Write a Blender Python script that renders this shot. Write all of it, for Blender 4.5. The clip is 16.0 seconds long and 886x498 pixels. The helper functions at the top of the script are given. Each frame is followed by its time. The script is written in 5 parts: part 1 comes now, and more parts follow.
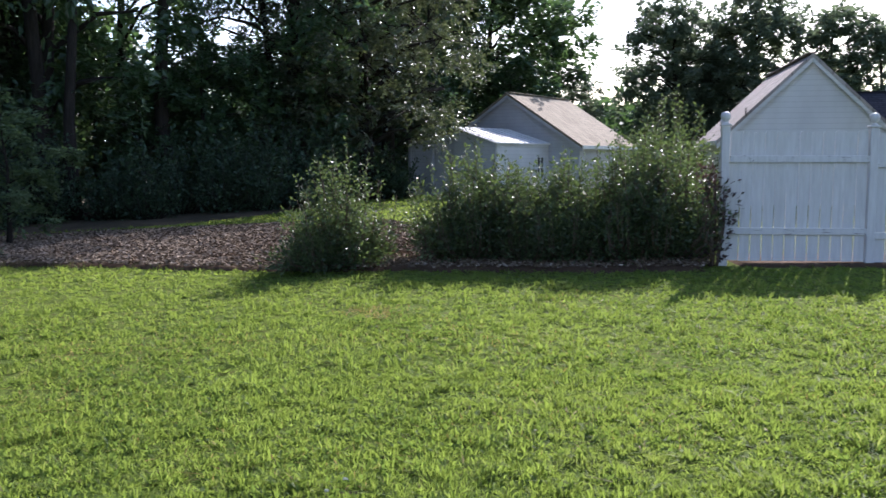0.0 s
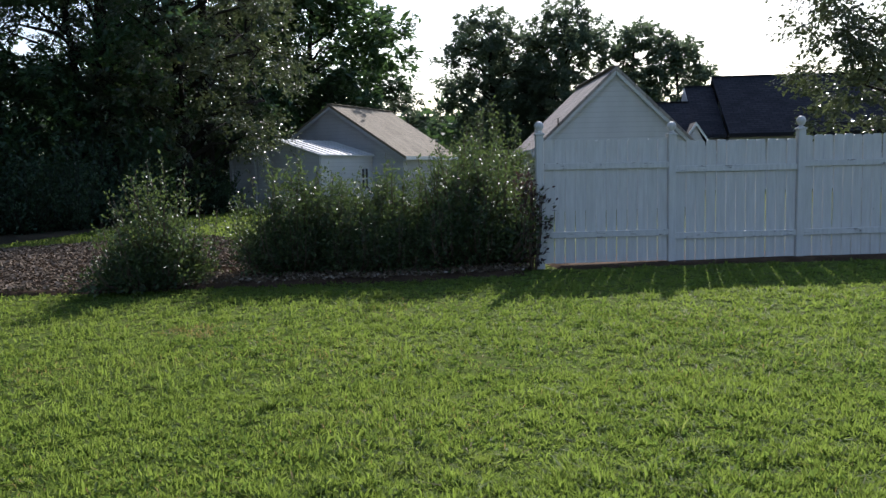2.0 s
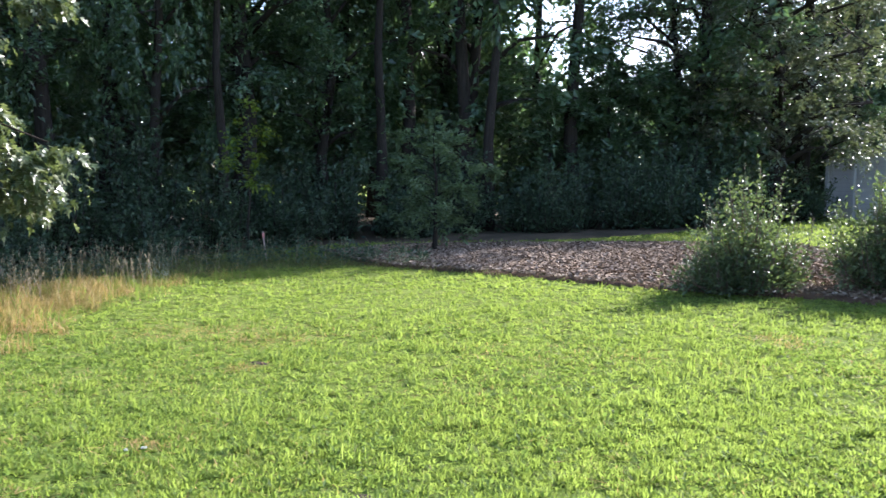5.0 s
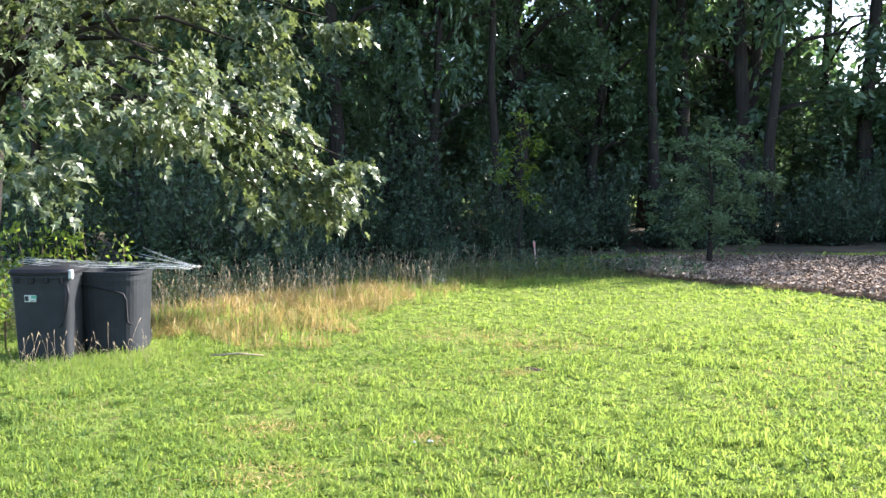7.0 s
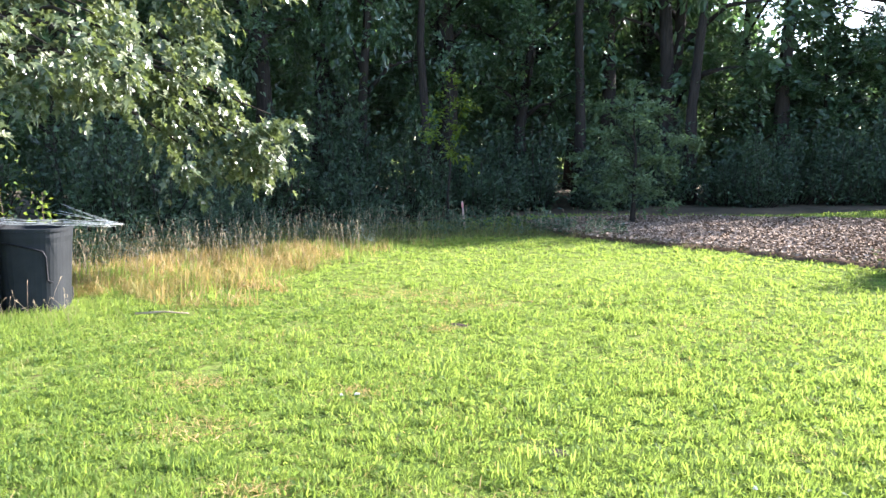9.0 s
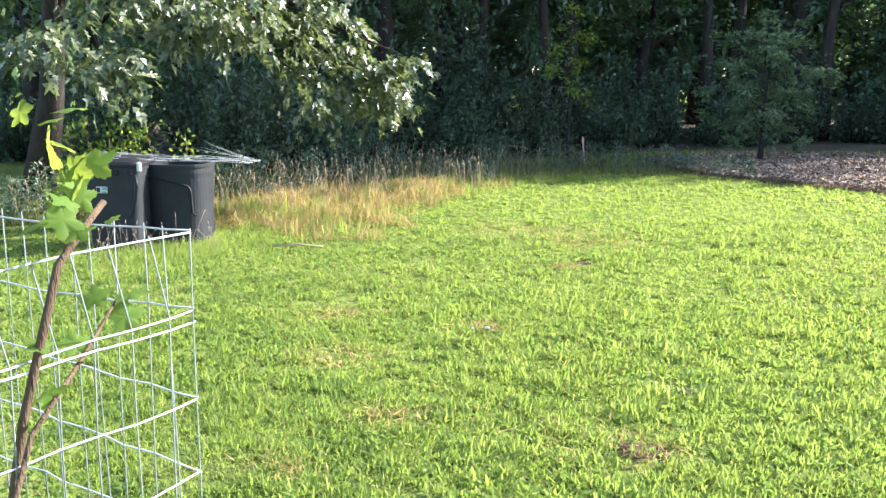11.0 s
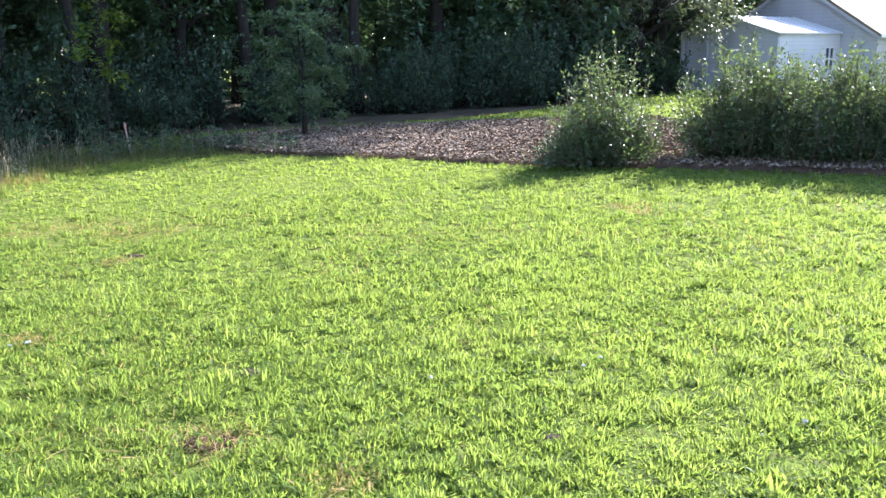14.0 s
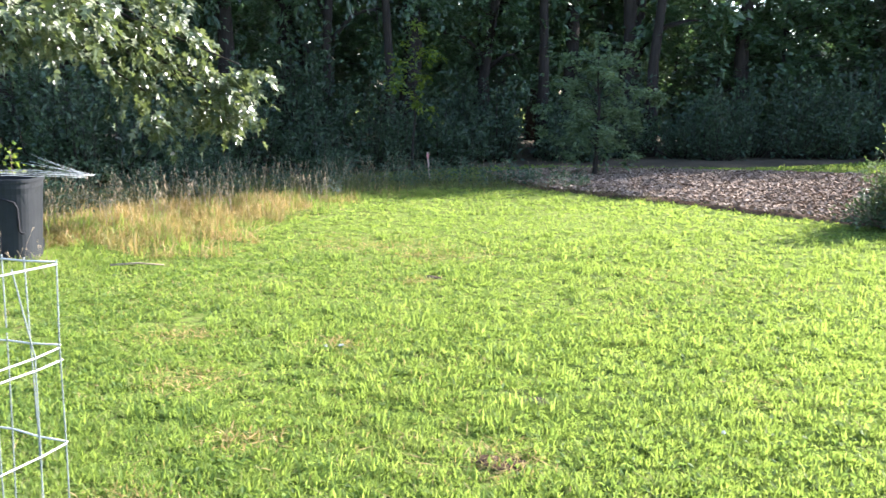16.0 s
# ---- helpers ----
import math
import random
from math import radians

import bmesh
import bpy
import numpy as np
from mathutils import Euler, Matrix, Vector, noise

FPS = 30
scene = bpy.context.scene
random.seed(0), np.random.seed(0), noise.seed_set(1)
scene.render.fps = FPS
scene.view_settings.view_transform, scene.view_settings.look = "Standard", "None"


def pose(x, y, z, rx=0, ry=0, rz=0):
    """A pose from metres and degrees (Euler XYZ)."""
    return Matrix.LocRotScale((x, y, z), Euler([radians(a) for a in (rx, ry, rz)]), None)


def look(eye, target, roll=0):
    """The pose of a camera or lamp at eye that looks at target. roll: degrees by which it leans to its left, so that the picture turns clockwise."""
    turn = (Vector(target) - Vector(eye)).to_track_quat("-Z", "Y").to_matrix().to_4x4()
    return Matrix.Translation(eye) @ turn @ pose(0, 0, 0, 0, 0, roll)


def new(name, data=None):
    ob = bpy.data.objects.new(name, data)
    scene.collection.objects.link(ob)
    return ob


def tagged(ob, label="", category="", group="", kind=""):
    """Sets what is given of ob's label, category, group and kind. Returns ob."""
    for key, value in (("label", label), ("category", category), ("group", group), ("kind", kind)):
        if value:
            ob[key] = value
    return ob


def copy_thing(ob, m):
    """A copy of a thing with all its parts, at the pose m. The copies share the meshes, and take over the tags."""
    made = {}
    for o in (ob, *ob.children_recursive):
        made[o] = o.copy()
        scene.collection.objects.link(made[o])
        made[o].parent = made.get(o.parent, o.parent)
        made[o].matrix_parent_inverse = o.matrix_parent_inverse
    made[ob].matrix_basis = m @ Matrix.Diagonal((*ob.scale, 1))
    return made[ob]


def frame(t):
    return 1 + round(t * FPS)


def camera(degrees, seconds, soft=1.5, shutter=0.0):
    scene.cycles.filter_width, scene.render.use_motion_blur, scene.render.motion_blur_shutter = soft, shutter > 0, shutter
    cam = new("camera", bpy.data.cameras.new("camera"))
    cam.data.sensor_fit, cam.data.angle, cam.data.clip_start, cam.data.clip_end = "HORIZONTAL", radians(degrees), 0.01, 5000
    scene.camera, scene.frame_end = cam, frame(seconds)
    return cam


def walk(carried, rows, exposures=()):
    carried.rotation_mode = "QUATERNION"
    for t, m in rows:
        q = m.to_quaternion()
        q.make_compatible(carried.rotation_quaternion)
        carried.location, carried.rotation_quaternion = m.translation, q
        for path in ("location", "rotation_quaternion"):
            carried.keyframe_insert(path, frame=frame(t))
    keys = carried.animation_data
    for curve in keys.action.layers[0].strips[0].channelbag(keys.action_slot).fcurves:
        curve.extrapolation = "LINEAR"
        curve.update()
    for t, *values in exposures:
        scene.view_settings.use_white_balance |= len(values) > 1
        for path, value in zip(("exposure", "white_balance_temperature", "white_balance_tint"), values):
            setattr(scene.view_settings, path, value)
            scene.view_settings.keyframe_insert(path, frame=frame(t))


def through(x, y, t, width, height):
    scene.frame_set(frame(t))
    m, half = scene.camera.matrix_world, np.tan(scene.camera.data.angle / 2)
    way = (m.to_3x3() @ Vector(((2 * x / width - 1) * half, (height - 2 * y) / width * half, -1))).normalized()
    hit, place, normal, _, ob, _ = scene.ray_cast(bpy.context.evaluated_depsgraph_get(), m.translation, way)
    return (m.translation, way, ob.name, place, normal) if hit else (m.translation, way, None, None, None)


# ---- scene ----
cam = camera(53.39, 16.0, soft=1.45, shutter=0.14)


def heading(x, y, z, yaw, tilt, lean):
    """A camera pose from a compass heading (degrees clockwise from +Y), a tilt and a lean."""
    a, b = radians(yaw), radians(tilt)
    way = Vector((math.sin(a) * math.cos(b), math.cos(a) * math.cos(b), math.sin(b)))
    return look((x, y, z), Vector((x, y, z)) + way, lean)


PATH = [
    (0.0, 0.062, 0.195, 1.589, 13.48, -5.9, -0.13), (0.5, 0.022, 0.192, 1.586, 8.31, -5.71, -0.38),
    (1.0, 0.031, 0.169, 1.577, 13.46, -5.43, -0.92), (1.5, 0.087, 0.172, 1.579, 22.0, -5.33, -0.96),
    (2.0, 0.09, 0.175, 1.584, 24.66, -5.28, -1.15), (2.5, 0.068, 0.169, 1.586, 21.34, -4.92, -1.08),
    (3.0, 0.043, 0.181, 1.601, 17.98, -4.34, -0.81), (3.5, 0.018, 0.183, 1.598, 14.89, -4.23, -0.31),
    (4.0, -0.02, 0.184, 1.589, 7.48, -4.62, 0.43), (4.5, -0.035, 0.171, 1.57, -3.0, -4.76, 0.71),
    (5.0, -0.043, 0.149, 1.589, -11.92, -4.86, 0.58), (5.2, -0.054, 0.127, 1.587, -14.76, -4.87, 0.6),
    (6.0, -0.068, 0.085, 1.588, -24.2, -4.6, 0.35), (6.7, -0.075, 0.045, 1.589, -29.2, -4.3, 0.05),
    (7.3, -0.085, 0.019, 1.59, -28.92, -4.22, -0.16), (7.5, -0.111, 0.03, 1.595, -28.14, -4.29, -0.23),
    (8.0, -0.158, 0.06, 1.584, -24.96, -4.55, -0.2), (8.5, -0.092, 0.027, 1.591, -23.72, -5.35, 0.39),
    (9.0, -0.02, -0.041, 1.563, -24.55, -6.76, 0.62), (9.5, -0.015, -0.106, 1.579, -27.64, -7.31, 0.2),
    (9.7, -0.028, -0.134, 1.604, -28.88, -7.63, 0.2), (10.75, -0.042, -0.225, 1.615, -32.4, -10.4, 0.3),
    (11.8, -0.046, -0.265, 1.622, -27.65, -12.54, 0.3), (12.0, -0.045, -0.254, 1.616, -26.45, -12.64, 0.01),
    (12.5, -0.041, -0.243, 1.63, -21.57, -12.92, -0.09), (13.0, -0.001, -0.173, 1.627, -12.64, -13.29, -0.23),
    (13.5, 0.03, -0.134, 1.631, -4.18, -12.94, -0.89), (14.0, 0.027, -0.139, 1.624, -3.73, -12.52, -0.88),
    (14.5, -0.018, -0.183, 1.628, -9.07, -11.9, -0.47), (15.0, -0.048, -0.206, 1.628, -13.01, -11.31, 0.42),
    (15.5, -0.068, -0.223, 1.628, -15.83, -10.8, 0.99), (16.0, -0.098, -0.257, 1.632, -21.71, -10.06, 1.32),
]
EXPOSURES = [(0.0, 1.07, 5850, 22), (0.5, 1.25, 5850, 22), (1.0, 1.40, 5850, 21), (1.5, 0.67, 5900, 18), (2.1, 0.38, 5900, 16), (2.5, 0.57, 5900, 18), (3.0, 0.65, 5900, 19), (3.5, 0.80, 5900, 20), (4.3, 1.23, 5850, 21), (5.2, 2.20, 5880, 20),
             (7.3, 2.53, 6050, 19), (8.5, 2.70, 6000, 20), (9.7, 2.65, 6050, 19), (12.5, 2.56, 6000, 18), (13.0, 2.60, 5900, 20), (13.6, 2.42, 5800, 21), (14.5, 2.34, 5850, 21), (16.0, 2.58, 6000, 20)]
walk(cam, [(t, heading(*row)) for t, *row in PATH], EXPOSURES)

# ---- light: late-afternoon sun in front of the camera and to its right ----
SUN_AZ, SUN_EL = 40.0, 32.0
world = bpy.data.worlds.new("world")
scene.world = world
world.use_nodes = True
wn = world.node_tree.nodes
sky = wn.new("ShaderNodeTexSky")
sky.sky_type, sky.sun_disc = "NISHITA", False
sky.sun_elevation, sky.sun_rotation = radians(SUN_EL), radians(SUN_AZ)
sky.air_density, sky.dust_density, sky.ozone_density = 1.0, 1.2, 1.0
world.node_tree.links.new(sky.outputs[0], wn["Background"].inputs[0])
wn["Background"].inputs[1].default_value = 0.128
sun_way = Vector((math.sin(radians(SUN_AZ)) * math.cos(radians(SUN_EL)), math.cos(radians(SUN_AZ)) * math.cos(radians(SUN_EL)), math.sin(radians(SUN_EL))))
sun = new("sun", bpy.data.lights.new("sun", "SUN"))
sun.data.energy, sun.data.angle, sun.data.color = 5.0, radians(0.6), (1.0, 0.94, 0.84)
sun.matrix_world = look(sun_way * 60, (0, 0, 0))


# ---- materials ----
class Mat:
    """A small builder of node materials."""

    def __init__(self, name):
        self.m = bpy.data.materials.new(name)
        self.m.use_nodes = True
        self.t = self.m.node_tree
        self.n = self.t.nodes
        self.bsdf = self.n["Principled BSDF"]
        self.out = self.n["Material Output"]
        self.coord = self.n.new("ShaderNodeTexCoord").outputs["Object"]

    def link(self, a, b):
        self.t.links.new(a, b)

    def node(self, kind, **props):
        n = self.n.new(kind)
        for key, value in props.items():
            n.inputs[key.replace("_", " ")].default_value = value
        return n

    def noise(self, scale, detail=4.0, rough=0.6, coord=None):
        n = self.node("ShaderNodeTexNoise", Scale=scale, Detail=detail, Roughness=rough)
        self.link(coord or self.coord, n.inputs["Vector"])
        return n.outputs["Fac"]

    def stretched(self, sx, sy, sz):
        n = self.n.new("ShaderNodeMapping")
        n.inputs["Scale"].default_value = (sx, sy, sz)
        self.link(self.coord, n.inputs["Vector"])
        return n.outputs[0]

    def ramp(self, fac, *stops):
        n = self.n.new("ShaderNodeValToRGB")
        el = n.color_ramp.elements
        while len(el) < len(stops):
            el.new(0.5)
        for e, (pos, col) in zip(el, stops):
            e.position, e.color = pos, (*col, 1)
        self.link(fac, n.inputs[0])
        return n.outputs[0]

    def mix(self, a, b, fac, blend="MIX"):
        n = self.n.new("ShaderNodeMix")
        n.data_type, n.blend_type = "RGBA", blend
        for v, s in ((fac, n.inputs[0]), (a, n.inputs[6]), (b, n.inputs[7])):
            if isinstance(v, (int, float)):
                s.default_value = v
            elif isinstance(v, tuple):
                s.default_value = (*v, 1)
            else:
                self.link(v, s)
        return n.outputs[2]

    def bump(self, height, strength=0.3, dist=0.01):
        n = self.node("ShaderNodeBump", Strength=strength, Distance=dist)
        self.link(height, n.inputs["Height"])
        self.link(n.outputs[0], self.bsdf.inputs["Normal"])

    def base(self, col, rough=0.7, metal=0.0, spec=0.5):
        i = self.bsdf.inputs
        if isinstance(col, tuple):
            i["Base Color"].default_value = (*col, 1)
        else:
            self.link(col, i["Base Color"])
        i["Roughness"].default_value, i["Metallic"].default_value, i["Specular IOR Level"].default_value = rough, metal, spec

    def island(self):
        return self.n.new("ShaderNodeNewGeometry").outputs["Random Per Island"]

    def object_random(self):
        return self.n.new("ShaderNodeObjectInfo").outputs["Random"]


def leaf_material(name, dark, mid, light, through_col, through=0.4, rough=0.45, patch=0.6, spec=0.5, dead=None):
    """Leaves: a varied upper side, and light that shines through."""
    m = Mat(name)
    last = [(0.90, light), (0.945, dead), (1.0, dead)] if dead else [(0.9, light), (1.0, tuple(min(1, v * 1.25) for v in light))]
    c = m.ramp(m.island(), (0.0, dark), (0.55, mid), *last)
    c = m.mix(c, dark, m.ramp(m.noise(patch, 3.0), (0.42, (0, 0, 0)), (0.72, (0.75, 0.75, 0.75))))
    if dead:
        c = m.mix(c, (0.06, 0.108, 0.03), m.ramp(m.noise(2.2, 6.0, 0.7), (0.47, (0, 0, 0)), (0.62, (0.85, 0.85, 0.85))))
        c = m.mix(c, dead, m.ramp(m.noise(0.75, 6.0, 0.7), (0.57, (0, 0, 0)), (0.75, (0.5, 0.5, 0.5))))
    m.base(c, rough, 0, spec)
    tr = m.n.new("ShaderNodeBsdfTranslucent")
    tc = m.mix(c, through_col, 0.65)
    m.link(tc, tr.inputs["Color"])
    mx = m.n.new("ShaderNodeMixShader")
    mx.inputs[0].default_value = through
    m.link(m.bsdf.outputs[0], mx.inputs[1])
    m.link(tr.outputs[0], mx.inputs[2])
    m.link(mx.outputs[0], m.out.inputs["Surface"])
    return m.m


def plain(name, c1, c2, scale=3.0, rough=0.7, metal=0.0, bump=0.2, fine=40.0, spec=0.5):
    """Two tones broken up at a large and a fine scale."""
    m = Mat(name)
    a = m.ramp(m.noise(scale, 5.0), (0.3, c1), (0.7, c2))
    f = m.noise(fine, 3.0)
    c = m.mix(a, tuple(v * 0.7 for v in c1), m.ramp(f, (0.5, (0, 0, 0)), (0.75, (0.6, 0.6, 0.6))))
    m.base(c, rough, metal, spec)
    m.bump(f, bump, 0.01)
    return m.m


def bark_material(name, c1, c2):
    m = Mat(name)
    n = m.noise(6.0, 6.0, 0.7, m.stretched(2.2, 2.2, 0.35))
    m.base(m.ramp(n, (0.3, c1), (0.7, c2)), 0.95, 0, 0.15)
    m.bump(n, 0.8, 0.04)
    return m.m


MAT = {}
MAT["grass"] = leaf_material("grass_blades", (0.085, 0.132, 0.03), (0.128, 0.188, 0.041), (0.17, 0.22, 0.058), (0.38, 0.51, 0.075), 0.49, 0.6, 0.9, 0.10, (0.25, 0.205, 0.11))
MAT["dry"] = leaf_material("dry_grass_blades", (0.10, 0.13, 0.03), (0.27, 0.19, 0.07), (0.46, 0.32, 0.15), (0.44, 0.32, 0.10), 0.4, 0.6, 0.9, 0.25)
MAT["rough"] = leaf_material("rough_grass_blades", (0.035, 0.05, 0.018), (0.07, 0.08, 0.028), (0.17, 0.135, 0.06), (0.2, 0.22, 0.06), 0.35, 0.6, 0.9, 0.3)
MAT["weed"] = leaf_material("weed_leaves", (0.04, 0.07, 0.015), (0.075, 0.125, 0.025), (0.12, 0.175, 0.04), (0.26, 0.38, 0.06), 0.42, 0.6, 0.9, 0.15)
MAT["woods"] = leaf_material("woodland_leaves", (0.024, 0.050, 0.026), (0.048, 0.098, 0.046), (0.09, 0.15, 0.07), (0.16, 0.28, 0.07), 0.33, 0.33, 0.35, 0.55)
# darker than the woodland leaves: shade at the woods edge is put into the colour
MAT["under"] = leaf_material("shade_dark_undergrowth_leaves", (0.020, 0.040, 0.024), (0.038, 0.074, 0.040), (0.07, 0.115, 0.06), (0.12, 0.21, 0.06), 0.20, 0.45, 0.5, 0.35)
MAT["young"] = leaf_material("sapling_leaves", (0.045, 0.075, 0.04), (0.08, 0.125, 0.065), (0.13, 0.185, 0.10), (0.20, 0.32, 0.10), 0.42, 0.55, 0.6, 0.3)
MAT["garden"] = leaf_material("garden_tree_leaves", (0.036, 0.048, 0.028), (0.07, 0.088, 0.048), (0.13, 0.145, 0.085), (0.19, 0.24, 0.08), 0.26, 0.32, 0.6, 0.6)
MAT["hedge"] = leaf_material("hedge_leaves", (0.022, 0.038, 0.020), (0.045, 0.072, 0.032), (0.12, 0.16, 0.07), (0.21, 0.30, 0.07), 0.28, 0.48, 0.9, 0.45)
MAT["oak"] = leaf_material("oak_leaves", (0.034, 0.054, 0.022), (0.084, 0.110, 0.047), (0.185, 0.20, 0.113), (0.22, 0.285, 0.07), 0.28, 0.33, 0.7)
# distant haze is mixed into these leaf colours, which makes them paler and greyer
MAT["far"] = leaf_material("haze_paled_leaves", (0.05, 0.075, 0.05), (0.085, 0.12, 0.075), (0.12, 0.15, 0.10), (0.24, 0.31, 0.16), 0.45, 0.5, 0.1)
MAT["vine"] = leaf_material("vine_leaves", (0.06, 0.11, 0.02), (0.10, 0.17, 0.03), (0.18, 0.24, 0.05), (0.34, 0.42, 0.05), 0.5, 0.6, 2.0, 0.15)
MAT["pale"] = leaf_material("pale_flower_heads", (0.13, 0.16, 0.10), (0.20, 0.23, 0.16), (0.30, 0.32, 0.25), (0.24, 0.27, 0.19), 0.35, 0.6, 0.9, 0.3)
MAT["bark"] = bark_material("bark", (0.015, 0.012, 0.010), (0.042, 0.036, 0.030))
MAT["cane"] = bark_material("vine_cane", (0.045, 0.030, 0.018), (0.105, 0.075, 0.045))
MAT["twig"] = bark_material("twig", (0.07, 0.05, 0.035), (0.16, 0.12, 0.09))
MAT["soil"] = plain("bare_soil", (0.05, 0.033, 0.021), (0.11, 0.072, 0.046), 4.0, 1.0, 0, 0.8, 60.0, 0.05)
MAT["petal"] = plain("white_petals", (0.55, 0.56, 0.50), (0.72, 0.72, 0.66), 90.0, 0.8, 0, 0.0, 200.0, 0.1)
MAT["scuff"] = plain("scuffed_soil", (0.03, 0.02, 0.012), (0.066, 0.043, 0.025), 9.0, 0.95, 0, 0.8, 60.0, 0.1)
MAT["mud"] = plain("damp_dark_soil", (0.014, 0.010, 0.007), (0.04, 0.027, 0.018), 9.0, 0.95, 0, 0.8, 60.0, 0.2)
MAT["litter"] = plain("woodland_floor", (0.04, 0.035, 0.02), (0.10, 0.075, 0.045), 0.8, 0.95, 0, 0.8, 12.0, 0.2)
MAT["plastic"] = plain("charcoal_plastic", (0.016, 0.0185, 0.020), (0.027, 0.030, 0.0315), 3.0, 0.62, 0, 0.12, 90.0, 0.12)
MAT["plastic_dark"] = plain("black_plastic", (0.006, 0.007, 0.008), (0.011, 0.011, 0.013), 5.0, 0.6, 0, 0.1, 70.0, 0.2)
MAT["sticker"] = plain("paper_sticker", (0.30, 0.34, 0.31), (0.42, 0.46, 0.42), 8.0, 0.6, 0, 0.05, 50.0)
MAT["sticker_green"] = plain("sticker_ink", (0.05, 0.22, 0.14), (0.08, 0.28, 0.18), 8.0, 0.6, 0, 0.05, 50.0)
MAT["wire"] = plain("galvanised_wire", (0.26, 0.28, 0.27), (0.42, 0.44, 0.42), 6.0, 0.6, 0.15, 0.1, 120.0)
MAT["wire_dull"] = plain("dull_galvanised_wire", (0.08, 0.10, 0.085), (0.135, 0.16, 0.14), 6.0, 0.7, 0.0, 0.1, 120.0)
MAT["stake"] = plain("pale_stake_wood", (0.34, 0.24, 0.19), (0.48, 0.35, 0.28), 6.0, 0.8, 0, 0.3, 40.0)
MAT["ribbon"] = plain("pink_ribbon", (0.55, 0.18, 0.16), (0.66, 0.28, 0.25), 6.0, 0.6, 0, 0.1, 40.0)
MAT["trim"] = plain("white_trim_paint", (0.62, 0.63, 0.65), (0.78, 0.78, 0.79), 2.0, 0.55, 0, 0.1, 30.0)
MAT["metal_roof"] = plain("white_metal_roof", (0.60, 0.61, 0.62), (0.78, 0.78, 0.78), 1.2, 0.35, 0.1, 0.1, 25.0)
MAT["dark_glass"] = plain("window_glass", (0.015, 0.018, 0.022), (0.03, 0.034, 0.04), 1.0, 0.08, 0, 0.0, 10.0)
MAT["dead"] = plain("dead_stalk", (0.17, 0.13, 0.07), (0.34, 0.27, 0.17), 8.0, 0.85, 0, 0.2, 60.0)


def chip_material():
    m = Mat("wood_chips")
    c = m.ramp(m.island(), (0.0, (0.09, 0.067, 0.047)), (0.5, (0.165, 0.126, 0.09)), (0.85, (0.24, 0.19, 0.142)), (1.0, (0.35, 0.29, 0.225)))
    m.base(c, 1.0, 0, 0.05)
    m.bump(m.noise(60.0), 0.4, 0.004)
    return m.m


def ground_material():
    m = Mat("lawn_ground")
    a = m.ramp(m.noise(0.9, 5.0), (0.3, (0.088, 0.128, 0.026)), (0.7, (0.135, 0.178, 0.038)))
    b = m.ramp(m.noise(14.0, 4.0), (0.45, (0, 0, 0)), (0.7, (0.75, 0.75, 0.75)))
    c = m.mix(a, (0.075, 0.055, 0.03), b)
    m.base(c, 1.0, 0, 0.02)
    m.bump(m.noise(30.0), 0.8, 0.03)
    return m.m


def fence_material(name="weathered_white_fence_paint", peel=False):
    m = Mat(name)
    m.coord = m.n.new("ShaderNodeNewGeometry").outputs["Position"]
    streak = m.noise(3.0, 6.0, 0.7, m.stretched(9.0, 9.0, 0.8))
    a = m.ramp(streak, (0.3, (0.48, 0.465, 0.46)), (0.65, (0.63, 0.615, 0.61)))
    a = m.mix(a, (0.50, 0.49, 0.47), m.ramp(m.object_random(), (0.0, (0, 0, 0)), (1.0, (0.35, 0.35, 0.35))))
    worn = m.ramp(m.noise(11.0, 8.0, 0.75), (0.66, (0, 0, 0)), (0.72, (1, 1, 1)))
    c = m.mix(a, (0.22, 0.19, 0.165), worn)
    if peel:
        c = m.mix(c, (0.10, 0.085, 0.08), m.ramp(m.noise(1.0, 7.0, 0.75, m.stretched(4.0, 4.0, 26.0)), (0.585, (0, 0, 0)), (0.62, (1, 1, 1))))
    m.base(c, 0.6)
    m.bump(streak, 0.25, 0.004)
    return m.m


def siding_material(name, c1, c2, lap=0.14):
    m = Mat(name)
    w = m.n.new("ShaderNodeTexWave")
    w.wave_type, w.bands_direction, w.wave_profile = "BANDS", "Z", "SAW"
    w.inputs["Scale"].default_value = 0.05 * 2 * math.pi / lap
    m.link(m.coord, w.inputs["Vector"])
    a = m.ramp(m.noise(1.5, 5.0, 0.6, m.stretched(1, 1, 0.4)), (0.3, c1), (0.7, c2))
    line = m.ramp(w.outputs["Fac"], (0.0, (0.42, 0.42, 0.42)), (0.20, (0, 0, 0)))
    m.base(m.mix(a, tuple(v * 0.55 for v in c1), line), 0.6)
    m.bump(w.outputs["Fac"], 0.3, 0.012)
    return m.m


def shingle_material(name, c1, c2):
    m = Mat(name)
    b = m.n.new("ShaderNodeTexBrick")
    b.inputs["Color1"].default_value, b.inputs["Color2"].default_value = (*c1, 1), (*c2, 1)
    b.inputs["Mortar"].default_value = (*[v * 0.5 for v in c1], 1)
    for key, value in (("Scale", 1.0), ("Mortar Size", 0.012), ("Brick Width", 0.33), ("Row Height", 0.14)):
        b.inputs[key].default_value = value
    m.link(m.coord, b.inputs["Vector"])
    c = m.mix(b.outputs["Color"], tuple(v * 0.6 for v in c1), m.ramp(m.noise(1.2, 6.0), (0.45, (0, 0, 0)), (0.75, (0.7, 0.7, 0.7))))
    m.base(c, 0.95, 0, 0.12)
    m.bump(b.outputs["Fac"], -0.4, 0.01)
    return m.m


